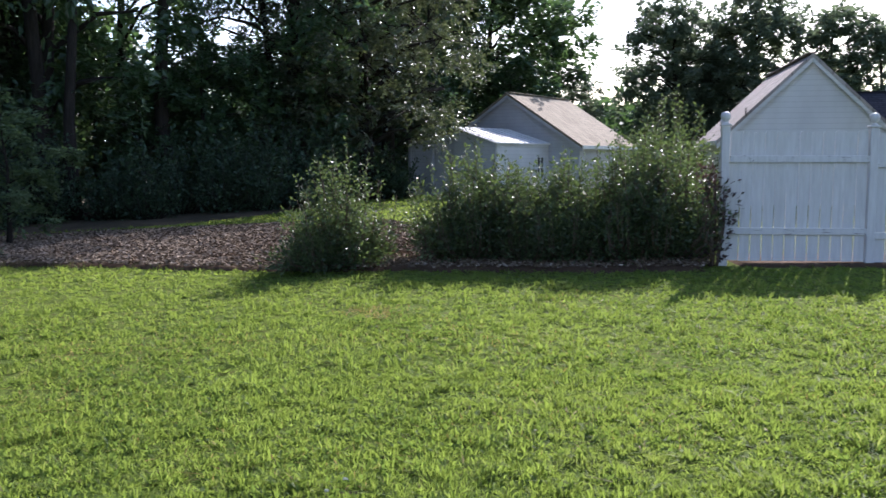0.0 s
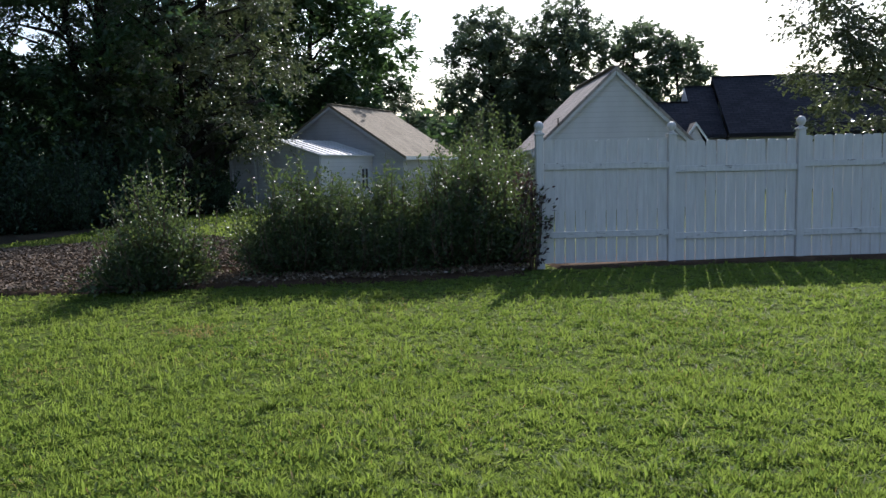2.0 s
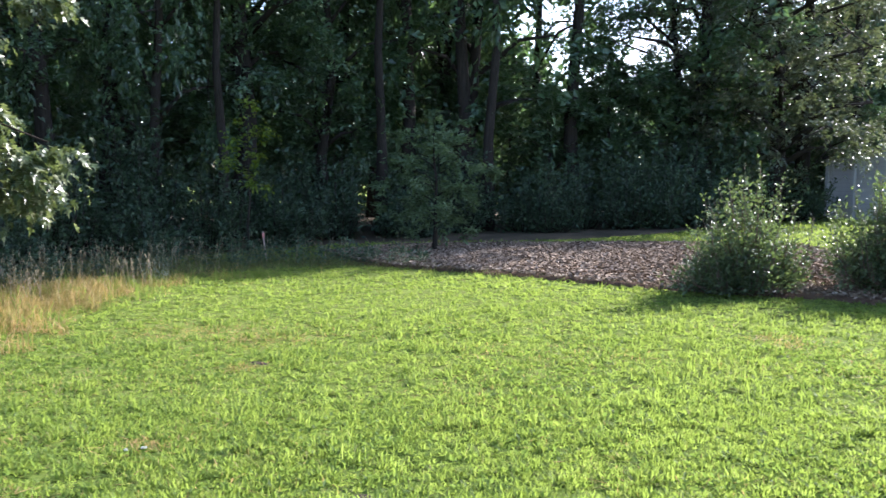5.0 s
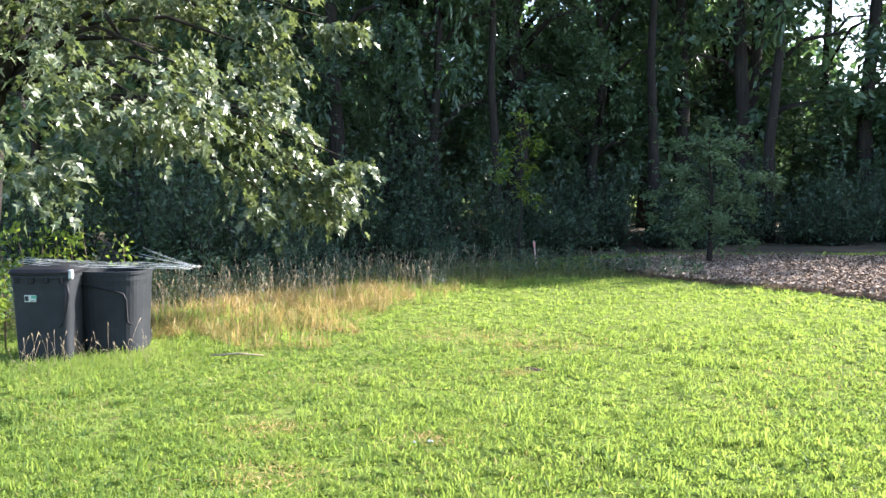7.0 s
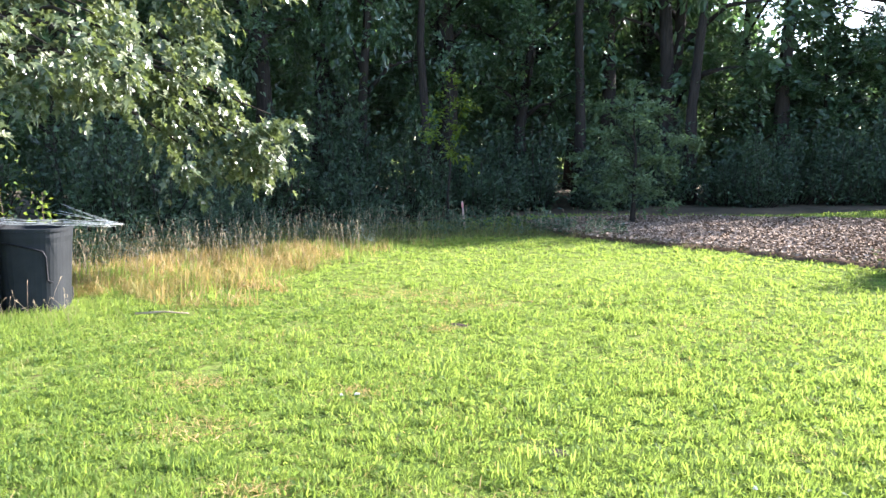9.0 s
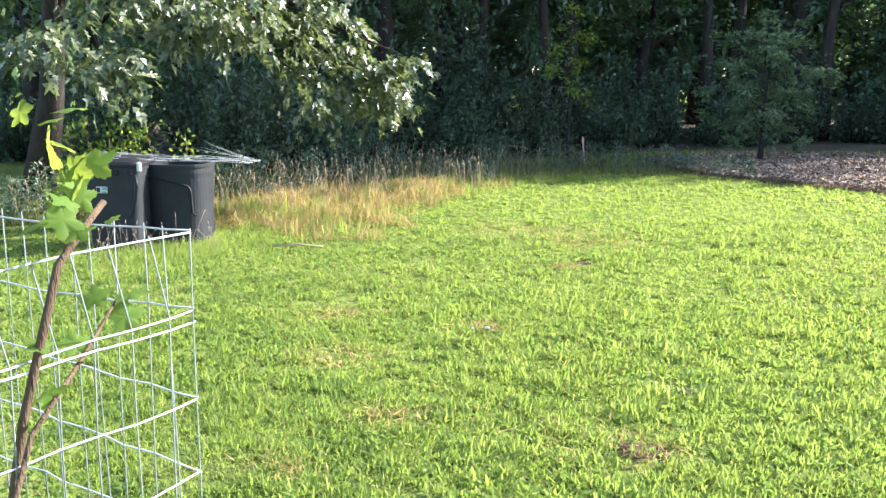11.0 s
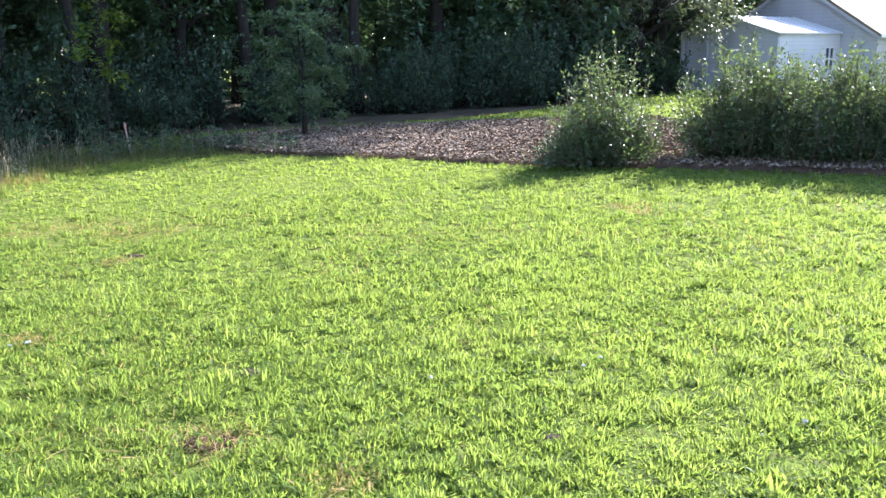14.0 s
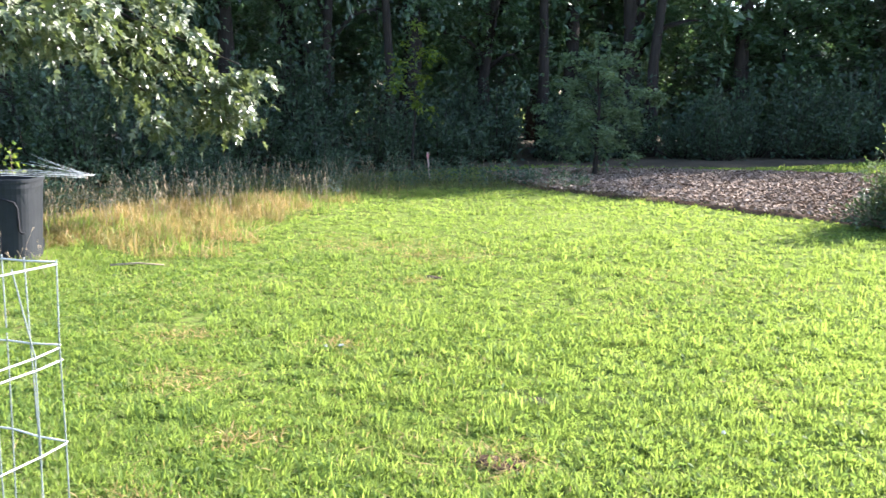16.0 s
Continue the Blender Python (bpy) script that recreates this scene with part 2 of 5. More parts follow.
MAT["chips"] = chip_material()
MAT["ground"] = ground_material()
MAT["fence"] = fence_material()
MAT["fence_rail"] = fence_material("peeling_white_rail_paint", True)
MAT["siding_grey"] = siding_material("grey_lap_siding", (0.34, 0.34, 0.36), (0.43, 0.43, 0.45))
MAT["siding_white"] = siding_material("white_lap_siding", (0.50, 0.50, 0.51), (0.60, 0.60, 0.61))
MAT["shingle_tan"] = shingle_material("tan_shingles", (0.29, 0.245, 0.18), (0.38, 0.325, 0.245))
MAT["shingle_dark"] = shingle_material("charcoal_shingles", (0.035, 0.035, 0.042), (0.055, 0.053, 0.062))
MAT["shingle_brown"] = shingle_material("weathered_brown_shingles", (0.29, 0.25, 0.235), (0.37, 0.33, 0.31))


# ---- mesh tools ----
def as_mesh(name, verts, faces, material, smooth=False):
    me = bpy.data.meshes.new(name)
    me.from_pydata(np.asarray(verts, dtype=np.float32) if isinstance(verts, np.ndarray) else verts, [], faces)
    me.materials.append(material)
    if smooth:
        me.shade_smooth()
    return me


def bm_mesh(name, bm, material, bevel=0.0, smooth=False):
    if bevel:
        bmesh.ops.bevel(bm, geom=bm.edges[:], offset=bevel, segments=1, affect="EDGES")
    bmesh.ops.recalc_face_normals(bm, faces=bm.faces[:])
    me = bpy.data.meshes.new(name)
    bm.to_mesh(me)
    bm.free()
    me.materials.append(material)
    if smooth:
        me.shade_smooth()
    return me


def part(name, me, parent, label="", m=None):
    """Links a mesh as one object under a thing or a part."""
    ob = new(name, me)
    ob.parent = parent
    if m is not None:
        ob.matrix_basis = m
    return tagged(ob, label)


def thing(name, m, label, category, group="", kind=""):
    ob = new(name)
    ob.empty_display_size = 0.2
    ob.matrix_basis = m
    return tagged(ob, label, category, group, kind)


def box_bm(sx, sy, sz, at=(0, 0, 0)):
    bm = bmesh.new()
    bmesh.ops.create_cube(bm, size=1.0, matrix=Matrix.Translation(at) @ Matrix.Diagonal((sx, sy, sz, 1)))
    return bm


def prism_bm(outline, depth):
    """An outline in x and z, centred on y with that depth."""
    bm = bmesh.new()
    front = [bm.verts.new((x, -depth / 2, z)) for x, z in outline]
    back = [bm.verts.new((x, depth / 2, z)) for x, z in outline]
    bm.faces.new(front)
    bm.faces.new(back[::-1])
    n = len(outline)
    for i in range(n):
        bm.faces.new((front[i], back[i], back[(i + 1) % n], front[(i + 1) % n]))
    return bm


class Tubes:
    """Collects tapered tubes in one mesh."""

    def __init__(self):
        self.v, self.f = [], []

    def add(self, points, radii, sides=6):
        pts = [Vector(p) for p in points]
        base = len(self.v)
        for i, p in enumerate(pts):
            way = (pts[min(i + 1, len(pts) - 1)] - pts[max(i - 1, 0)]).normalized()
            a = way.orthogonal().normalized()
            if i and abs(way.dot(side)) < 0.95:
                a = (side - way * way.dot(side)).normalized()
            side = a
            b = way.cross(a)
            for k in range(sides):
                ang = 2 * math.pi * k / sides
                self.v.append(tuple(p + (a * math.cos(ang) + b * math.sin(ang)) * radii[i]))
        for i in range(len(pts) - 1):
            for k in range(sides):
                q, r = base + i * sides + k, base + i * sides + (k + 1) % sides
                self.f.append((q, r, r + sides, q + sides))
        self.f.append(tuple(range(base + (len(pts) - 1) * sides, base + len(pts) * sides)))
        self.f.append(tuple(range(base, base + sides))[::-1])

    def mesh(self, name, material, smooth=True):
        return as_mesh(name, self.v, self.f, material, smooth)


DIAMOND = ((0, 0, 0), (-0.27, 0.45, 0.09), (0, 1, -0.03), (0.27, 0.45, 0.09))
LOBED = ((0, 0, 0), (-0.27, 0.27, 0.06), (-0.09, 0.36, 0.02), (-0.33, 0.60, 0.07), (-0.09, 0.68, 0.02),
         (0, 1.08, -0.10), (0.09, 0.68, 0.02), (0.33, 0.60, 0.07), (0.09, 0.36, 0.02), (0.27, 0.27, 0.06))


def leaf_cloud(rng, at, size, shape=DIAMOND, droop=0.0, upright=0.0):
    """Leaves at the places given, each turned at random; droop hangs the tips, upright lifts them."""
    n = len(at)
    d = rng.normal(size=(n, 3))
    d[:, 2] += upright - droop
    d /= np.linalg.norm(d, axis=1)[:, None] + 1e-9
    u = rng.normal(size=(n, 3))
    x = np.cross(d, u)
    x /= np.linalg.norm(x, axis=1)[:, None] + 1e-9
    z = np.cross(x, d)
    s = size * rng.uniform(0.65, 1.3, n)[:, None]
    k = np.array(shape)
    v = (at[:, None, :] + (x[:, None, :] * k[None, :, 0:1] + d[:, None, :] * k[None, :, 1:2] + z[:, None, :] * k[None, :, 2:3]) * s[:, None, :])
    m = len(shape)
    return v.reshape(-1, 3), np.arange(n * m).reshape(n, m)


def leaf_set(at, d, u, size, shape=DIAMOND):
    """Leaves at the places given, each with its own axis d, facing u, and size."""
    d = d / (np.linalg.norm(d, axis=1)[:, None] + 1e-9)
    x = np.cross(d, u)
    x /= np.linalg.norm(x, axis=1)[:, None] + 1e-9
    z = np.cross(x, d)
    k = np.array(shape)
    v = at[:, None, :] + (x[:, None, :] * k[None, :, 0:1] + d[:, None, :] * k[None, :, 1:2] + z[:, None, :] * k[None, :, 2:3]) * size[:, None, None]
    return v.reshape(-1, 3), np.arange(len(at) * len(shape)).reshape(len(at), len(shape))


def sprays(rng, centre, out, reach, twigs, per, leaf, droop, shape=DIAMOND):
    """Twigs that fan out from each centre, with leaves set alternately along them, faces to the sky."""
    c = np.repeat(centre, twigs, 0)
    n = len(c)
    d = np.repeat(out, twigs, 0) * 0.75 + rng.normal(size=(n, 3)) * 0.75
    d[:, 2] = d[:, 2] * 0.6 - 0.22 * droop
    d /= np.linalg.norm(d, axis=1)[:, None] + 1e-9
    length = reach * rng.uniform(0.45, 1.25, n)
    d, length, c = np.repeat(d, per, 0), np.repeat(length, per), np.repeat(c, per, 0)
    m = len(d)
    t = rng.uniform(0.08, 1.0, m) ** 0.8
    at = c + d * (length * t)[:, None] + rng.normal(size=(m, 3)) * leaf * 0.35
    at[:, 2] -= 0.16 * (1 + droop) * length * t * t
    side = np.cross(d, np.array([0.0, 0.0, 1.0])) * np.where(np.arange(m) % 2, 1.0, -1.0)[:, None]
    way = d * 0.6 + side * 0.8 + rng.normal(size=(m, 3)) * 0.3
    way[:, 2] -= 0.75 * droop
    up = np.array([0.0, 0.0, 1.0]) + d * 0.25 + rng.normal(size=(m, 3)) * 0.5
    return leaf_set(at, way, up, leaf * rng.uniform(0.65, 1.3, m), shape)


def gz(x, y):
    """Height of the ground: it rises gently towards +x, with a slight dip along the far end of the fence."""
    return 0.48 * np.tanh(x / 16.0) - 0.085 * np.exp(-((x - 11.5) / 3.5) ** 2 - ((y - 8.5) / 4.0) ** 2)


def tree_meshes(seed, height, radius, bottom, trunk_r, clumps, per, leaf, mat, bark="bark", clump_r=0.75, droop=0.3, shape=DIAMOND, lean=(0, 0), boughs=(), lobes=13):
    """Bark and crown of a tree: a tapered trunk, a limb into each lobe of the crown, and sprays of leaves over the lobes."""
    rng = np.random.default_rng(seed)
    tb = Tubes()
    top = height * 0.86
    wob = rng.normal(size=(6, 2)) * 0.09 * radius * 0.3
    trunk = []
    for i in range(6):
        f = i / 5
        trunk.append(((wob[i, 0] + lean[0] * f) * (f > 0), (wob[i, 1] + lean[1] * f) * (f > 0), top * f - 0.15 * (i == 0)))
    tb.add(trunk, [trunk_r * (1.35 if i == 0 else 1 - 0.82 * i / 5) for i in range(6)], 9)
    mid, rz = (height + bottom) / 2, (height - bottom) / 2
    centre, out = [], []
    each = max(1, clumps // lobes)
    for b in range(lobes):
        turn, level = b * 2.39996 + rng.normal() * 0.35, -0.88 + 1.76 * (b + 0.5) / lobes
        flare = math.sqrt(max(0.05, 1 - level * level)) * rng.uniform(0.42, 0.74) * (1 - 0.22 * max(0.0, level))
        q = np.array([math.cos(turn) * flare * radius + lean[0] * 0.7, math.sin(turn) * flare * radius + lean[1] * 0.7, mid + level * rz * 0.9])
        size = radius * rng.uniform(0.30, 0.46)
        h = max(bottom * 0.7, min(top * 0.93, q[2] - 0.4 * math.hypot(q[0] - lean[0] * 0.7, q[1] - lean[1] * 0.7)))
        f = h / top
        a, e = Vector((lean[0] * f, lean[1] * f, h)), Vector(q)
        r0 = trunk_r * 0.42 * (1 - 0.6 * f)
        joint = a.lerp(e, 0.55) + Vector((0, 0, 0.12 * (e - a).length))
        tb.add([a, joint, e], [r0, r0 * 0.65, r0 * 0.3], 5)
        for c in range(each):
            v = rng.normal(size=3)
            v[2] = v[2] * 0.9 + 0.2
            v /= np.linalg.norm(v)
            p = q + v * size * rng.uniform(0.35, 1.0) * np.array([1, 1, 0.75])
            if c % 3 == 0:
                tb.add([e, Vector(p)], [r0 * 0.3, r0 * 0.1], 4)
            centre.append(p)
            out.append(v)
    vs, fs = [], []
    twigs = max(3, per // 11)
    v, f = sprays(rng, np.array(centre), np.array(out), clump_r, twigs, max(3, round(per / twigs)), leaf, droop, shape)
    vs.append(v), fs.append(f)
    k = len(v)
    for bx, by, bz, br, bn in boughs:
        a, b = Vector((lean[0] * 0.4, lean[1] * 0.4, max(bz, bottom * 0.9) + 0.5)), Vector((bx, by, bz + 0.1))
        tb.add([a, a.lerp(b, 0.6) + Vector((0, 0, 0.4)), b], [trunk_r * 0.2, trunk_r * 0.12, trunk_r * 0.04], 5)
        n = max(3, bn // 20)
        c = np.array([bx, by, bz]) + rng.normal(size=(n, 3)) * np.array([br, br, br * 0.55]) * 0.5
        o = np.tile(np.array([bx - lean[0] * 0.6, by - lean[1] * 0.6, 0.1]), (n, 1))
        v, f = sprays(rng, c, o / (np.linalg.norm(o, axis=1)[:, None] + 1e-9), br * 0.75, 4, 9, leaf, droop, shape)
        vs.append(v), fs.append(f + k)
        k += len(v)
    return tb.mesh("trunk", MAT[bark]), as_mesh("crown", np.concatenate(vs), np.concatenate(fs).tolist(), MAT[mat])


def tree(name, meshes, m, label, category="tree", group=""):
    t = thing(name, m, label, category, group)
    part("trunk", meshes[0], t)
    part("crown", meshes[1], t)
    return t


def stand(x, y, turn=0.0, size=1.0, tall=1.0, sink=0.0):
    return Matrix.Translation((x, y, gz(x, y) - sink)) @ Matrix.Rotation(radians(turn), 4, "Z") @ Matrix.Diagonal((size, size, size * tall, 1))


def bush_meshes(seed, width, depth, height, stems, per, leaf, mat="hedge", shoots=14, peak=0.5, inner=0):
    """A shrub of many stems that rise from its base, set with leaves, and leafy shoots that stand out on top."""
    rng = np.random.default_rng(seed)
    tb = Tubes()
    at, way = [], []

    def leafy(foot, mid, tip, n, spread, first):
        t = rng.uniform(first, 1.0, n)[:, None] ** 0.85
        line = (1 - t) ** 2 * foot + 2 * t * (1 - t) * mid + t ** 2 * tip
        run = (tip - foot) / np.linalg.norm(tip - foot)
        off = rng.normal(size=(n, 3))
        at.append(line + off * spread)
        way.append(run * 0.3 + off * 0.8)

    for s in range(stems):
        a = rng.uniform(0, 2 * math.pi)
        r = rng.uniform(0, 1) ** 0.5
        ca, sa = math.cos(a), math.sin(a)
        wide = 0.80 + 0.6 * noise.noise((1.6 * ca, 1.6 * sa, seed * 0.7))
        high = (1 - peak * r ** 1.2) * rng.uniform(0.45, 0.95) * (1 + 0.5 * noise.noise((2.4 * r * ca, 2.4 * r * sa, seed * 1.3)))
        tip = np.array([ca * r * wide * width / 2, sa * r * wide * depth / 2, height * max(high, 0.12)])
        foot = np.array([tip[0] * 0.3, tip[1] * 0.3, -0.05])
        mid = (foot + tip) / 2 + np.array([tip[0] * 0.25, tip[1] * 0.25, 0])
        tb.add([foot, mid, tip], [0.016, 0.010, 0.004], 4)
        leafy(foot, mid, tip, per, np.array([0.10, 0.10, 0.08]), 0.10)
    # the dense inner leaves low in the shrub
    core = rng.normal(size=(inner, 3))
    core *= (rng.uniform(0, 1, len(core)) ** 0.4 / np.linalg.norm(core, axis=1))[:, None]
    at.append(core * np.array([width * 0.34, depth * 0.34, height * 0.30]) + np.array([0, 0, height * 0.30]))
    way.append(rng.normal(size=core.shape))
    for s in range(shoots):
        a = rng.uniform(0, 2 * math.pi)
        r = rng.uniform(0, 0.95) ** 0.6
        foot = np.array([math.cos(a) * r * width * 0.40, math.sin(a) * r * depth * 0.40, height * (0.70 - 0.75 * peak * r)])
        tip = foot + np.array([math.cos(a) * r * 0.22 + rng.normal() * 0.10, math.sin(a) * r * 0.22 + rng.normal() * 0.10, height * rng.uniform(0.18, 0.50)])
        tb.add([foot, tip], [0.006, 0.0025], 4)
        leafy(foot, (foot + tip) / 2, tip, 34, 0.028, 0.0)
    at, way = np.concatenate(at), np.concatenate(way)
    keep = at[:, 2] > 0.03
    at, way = at[keep], way[keep]
    n = len(at)
    way[:, 2] += 0.15
    up = np.array([0, 0, 1.0]) + rng.normal(size=(n, 3)) * 0.6
    v, f = leaf_set(at, way, up, leaf * rng.uniform(0.6, 1.3, n))
    return tb.mesh("stem", MAT["bark" if mat == "under" else "twig"]), as_mesh("foliage", v, f.tolist(), MAT[mat])


def bush(name, meshes, m, label, group=""):
    t = thing(name, m, label, "shrub", group)
    part("stem", meshes[0], t)
    part("foliage", meshes[1], t)
    return t


# ---- ground ----
def spread_axis():
    near = np.arange(-30, 46.01, 0.5)
    far = np.array([60, 80, 110, 160, 240, 400, 700, 1200, 2000.0])
    return np.concatenate([-far[::-1], near, far])


gx, gy = spread_axis(), spread_axis()
gv = [(x, y, gz(x, y) + (0.022 * noise.noise((x * 0.5, y * 0.5, 3.0)) + 0.012 * noise.noise((x * 1.7, y * 1.7, 7.0)) - 0.02 if abs(x) < 40 and abs(y) < 40 else -0.02)) for y in gy for x in gx]
nx = len(gx)
gf = [(j * nx + i, j * nx + i + 1, (j + 1) * nx + i + 1, (j + 1) * nx + i) for j in range(len(gy) - 1) for i in range(nx - 1)]
tagged(new("ground", as_mesh("ground", gv, gf, MAT["ground"], True)), "grassy back yard soil under a short green lawn", "ground", kind="structure")


def sheet(name, edge, material, lift, label, category, wave=0.25, step=0.6, crown=0.05):
    """A thin bed on the ground inside an outline; the edge is uneven and tapers down into the ground."""
    pts = []
    for i, (a, b) in enumerate(zip(edge, edge[1:] + edge[:1])):
        a, b = Vector(a), Vector(b)
        k = max(1, int((b - a).length / step))
        pts += [a.lerp(b, j / k) for j in range(k)]
    mid = sum(pts, Vector((0, 0))) / len(pts)
    verts, faces = [], []
    rings = (1.0, 0.97, 0.85, 0.6, 0.3)
    for f in rings:
        for p in pts:
            q = mid + (p - mid) * f
            w = wave * noise.noise((p.x * 0.9, p.y * 0.9, 1.0)) * f
            q = q + (p - mid).normalized() * w
            h = -0.05 if f == 1.0 else lift + crown * (1 - f) + 0.02 * noise.noise((q.x, q.y, 5.0))
            verts.append((q.x, q.y, gz(q.x, q.y) + h))
    n = len(pts)
    for r in range(len(rings) - 1):
        for i in range(n):
            faces.append((r * n + i, r * n + (i + 1) % n, (r + 1) * n + (i + 1) % n, (r + 1) * n + i))
    verts.append((mid.x, mid.y, gz(mid.x, mid.y) + lift + crown))
    faces += [((len(rings) - 1) * n + i, (len(rings) - 1) * n + (i + 1) % n, len(verts) - 1) for i in range(n)]
    me = as_mesh(name, verts, faces, material, True)
    return tagged(new(name, me), label, category, kind="structure")


MULCH = [(-6.6, 18.6), (-5.0, 16.3), (-3.4, 15.2), (-1.6, 14.2), (-0.6, 13.4), (0.7, 12.4), (2.2, 11.9), (4.0, 10.9), (5.9, 10.2), (6.5, 11.1), (5.2, 13.4), (4.3, 17.0), (3.6, 20.3), (1.4, 21.0), (-1.5, 21.2), (-3.6, 21.0), (-5.6, 20.6)]
sheet("mulch_bed", MULCH, MAT["soil"], 0.02, "wide bed of brown wood-chip mulch beside the lawn", "mulch bed")
# the front edge reaches over shaded grass, so dark litter paints that shade
FLOOR = [(-30, 12), (-20, 13.5), (-14, 15.0), (-10.5, 16.6), (-8.4, 20.0), (-6.4, 21.9), (-3.6, 22.3), (-1.2, 22.6), (0.8, 24.6), (3.0, 28.6), (4.5, 34), (4, 44), (-30, 44)]
sheet("woodland_floor", FLOOR, MAT["litter"], 0.02, "dark leaf-littered floor under the shaded woods, with a front strip standing in for grass in shade", "forest floor", 0.8, 1.5, 0.2)


def inside(x, y, poly):
    hit = False
    for (x1, y1), (x2, y2) in zip(poly, poly[1:] + poly[:1]):
        if (y1 > y) != (y2 > y) and x < (x2 - x1) * (y - y1) / (y2 - y1) + x1:
            hit = not hit
    return hit


def scatter_chips():
    """Small chips, and among them larger curled shreds of bark and dead leaves."""
    rng = np.random.default_rng(5)
    vs, fs = [], []
    while len(vs) < 46000 * 4:
        x, y = rng.uniform(-7, 7), rng.uniform(10, 21.5)
        if not inside(x, y, MULCH):
            continue
        big = rng.random() < 0.12
        s, w = (rng.uniform(0.03, 0.06), rng.uniform(0.010, 0.022)) if big else (rng.uniform(0.014, 0.042), rng.uniform(0.006, 0.014))
        a, t = rng.uniform(0, math.pi), rng.uniform(-0.5, 0.5)
        dx, dy = math.cos(a) * s * math.cos(t), math.sin(a) * s * math.cos(t)
        px, py = -math.sin(a) * w, math.cos(a) * w
        z = gz(x, y) + 0.055 + rng.uniform(0, 0.035) + 0.02 * noise.noise((x * 1.5, y * 1.5, 2.0))
        dz = s * math.sin(t)
        b = len(vs)
        vs += [(x - dx, y - dy, z - dz), (x + px, y + py, z + 0.012), (x + dx, y + dy, z + dz), (x - px, y - py, z - 0.012)]
        fs += [(b, b + 1, b + 3), (b + 1, b + 2, b + 3)]
    tagged(new("wood_chips", as_mesh("wood_chips", vs, fs, MAT["chips"])), "loose pale and brown wood chips strewn over the bed", "wood chips", kind="stuff")


scatter_chips()


def soil_patch(x, y, r, seed, material, label):
    rng = np.random.default_rng(seed)
    n = 14
    v = [(0, 0, -0.016)]
    for ring, h in ((0.55, -0.016), (1.0, -0.03)):
        for i in range(n):
            a = 2 * math.pi * i / n
            k = r * ring * rng.uniform(0.75, 1.2)
            v.append((k * math.cos(a), k * math.sin(a) * 0.7, h + rng.uniform(0, 0.012)))
    f = [(0, 1 + i, 1 + (i + 1) % n) for i in range(n)] + [(1 + i, 1 + n + i, 1 + n + (i + 1) % n, 1 + (i + 1) % n) for i in range(n)]
    ob = new("bare_patch", as_mesh("bare_patch", v, f, MAT[material], True))
    ob.matrix_basis = Matrix.Translation((x, y, gz(x, y) + 0.006))
    tagged(ob, label, "soil patch", "bare patches in the lawn")


PATCHES = [(-1.33, 4.31, 0.085), (-1.25, 3.43, 0.14), (0.27, 3.42, 0.06), (-3.23, 7.39, 0.10), (0.56, 4.23, 0.06)]
# spots of thin, poor grass: place and reach
THIN = [(-3.4, 3.9, 0.35), (-2.5, 3.2, 0.2), (-2.58, 2.47, 0.18), (-1.24, 3.41, 0.24), (-3.6, 8.43, 0.55), (-4.6, 8.8, 0.8), (1.4, 9.0, 0.3), (-4.07, 4.7, 0.3), (-1.32, 4.27, 0.12), (-0.6, 3.04, 0.16), (-3.3, 7.1, 0.18), (1.5, 8.6, 0.2), (-2.9, 4.9, 0.15)]
for i, (x, y, r) in enumerate(PATCHES):
    soil_patch(x, y, r, i, "scuff" if i == 1 else "mud", "small patch of bare reddish-brown soil in the lawn")


# ---- lawn and tall grass ----
def blades(rng, x, y, height, width, tilt, away=None, simple=False):
    """Blades of grass; away gives the way in which each one leans."""
    n = len(x)
    z = gz(x, y) - 0.015
    a = rng.uniform(0, 2 * math.pi, n)
    b = rng.uniform(0, 2 * math.pi, n) if away is None else away
    lean = np.abs(rng.normal(size=n)) * tilt
    dx, dy = np.cos(b) * lean * height, np.sin(b) * lean * height
    wx, wy = np.cos(a) * width / 2, np.sin(a) * width / 2
    h = height / np.sqrt(1 + lean * lean * 0.6)
    if simple:
        v = np.stack([np.stack([x - wx, y - wy, z], 1), np.stack([x + wx, y + wy, z], 1), np.stack([x + dx, y + dy, z + h], 1)], 1)
        return v.reshape(-1, 3), np.arange(n * 3).reshape(n, 3)
    v = np.stack([np.stack([x - wx * 0.7, y - wy * 0.7, z], 1), np.stack([x + wx * 0.9 + dx * 0.3, y + wy * 0.9 + dy * 0.3, z + h * 0.5], 1),
                  np.stack([x + dx, y + dy, z + h], 1), np.stack([x - wx * 0.9 + dx * 0.3, y - wy * 0.9 + dy * 0.3, z + h * 0.5], 1)], 1)
    return v.reshape(-1, 3), np.arange(n * 4).reshape(n, 4)


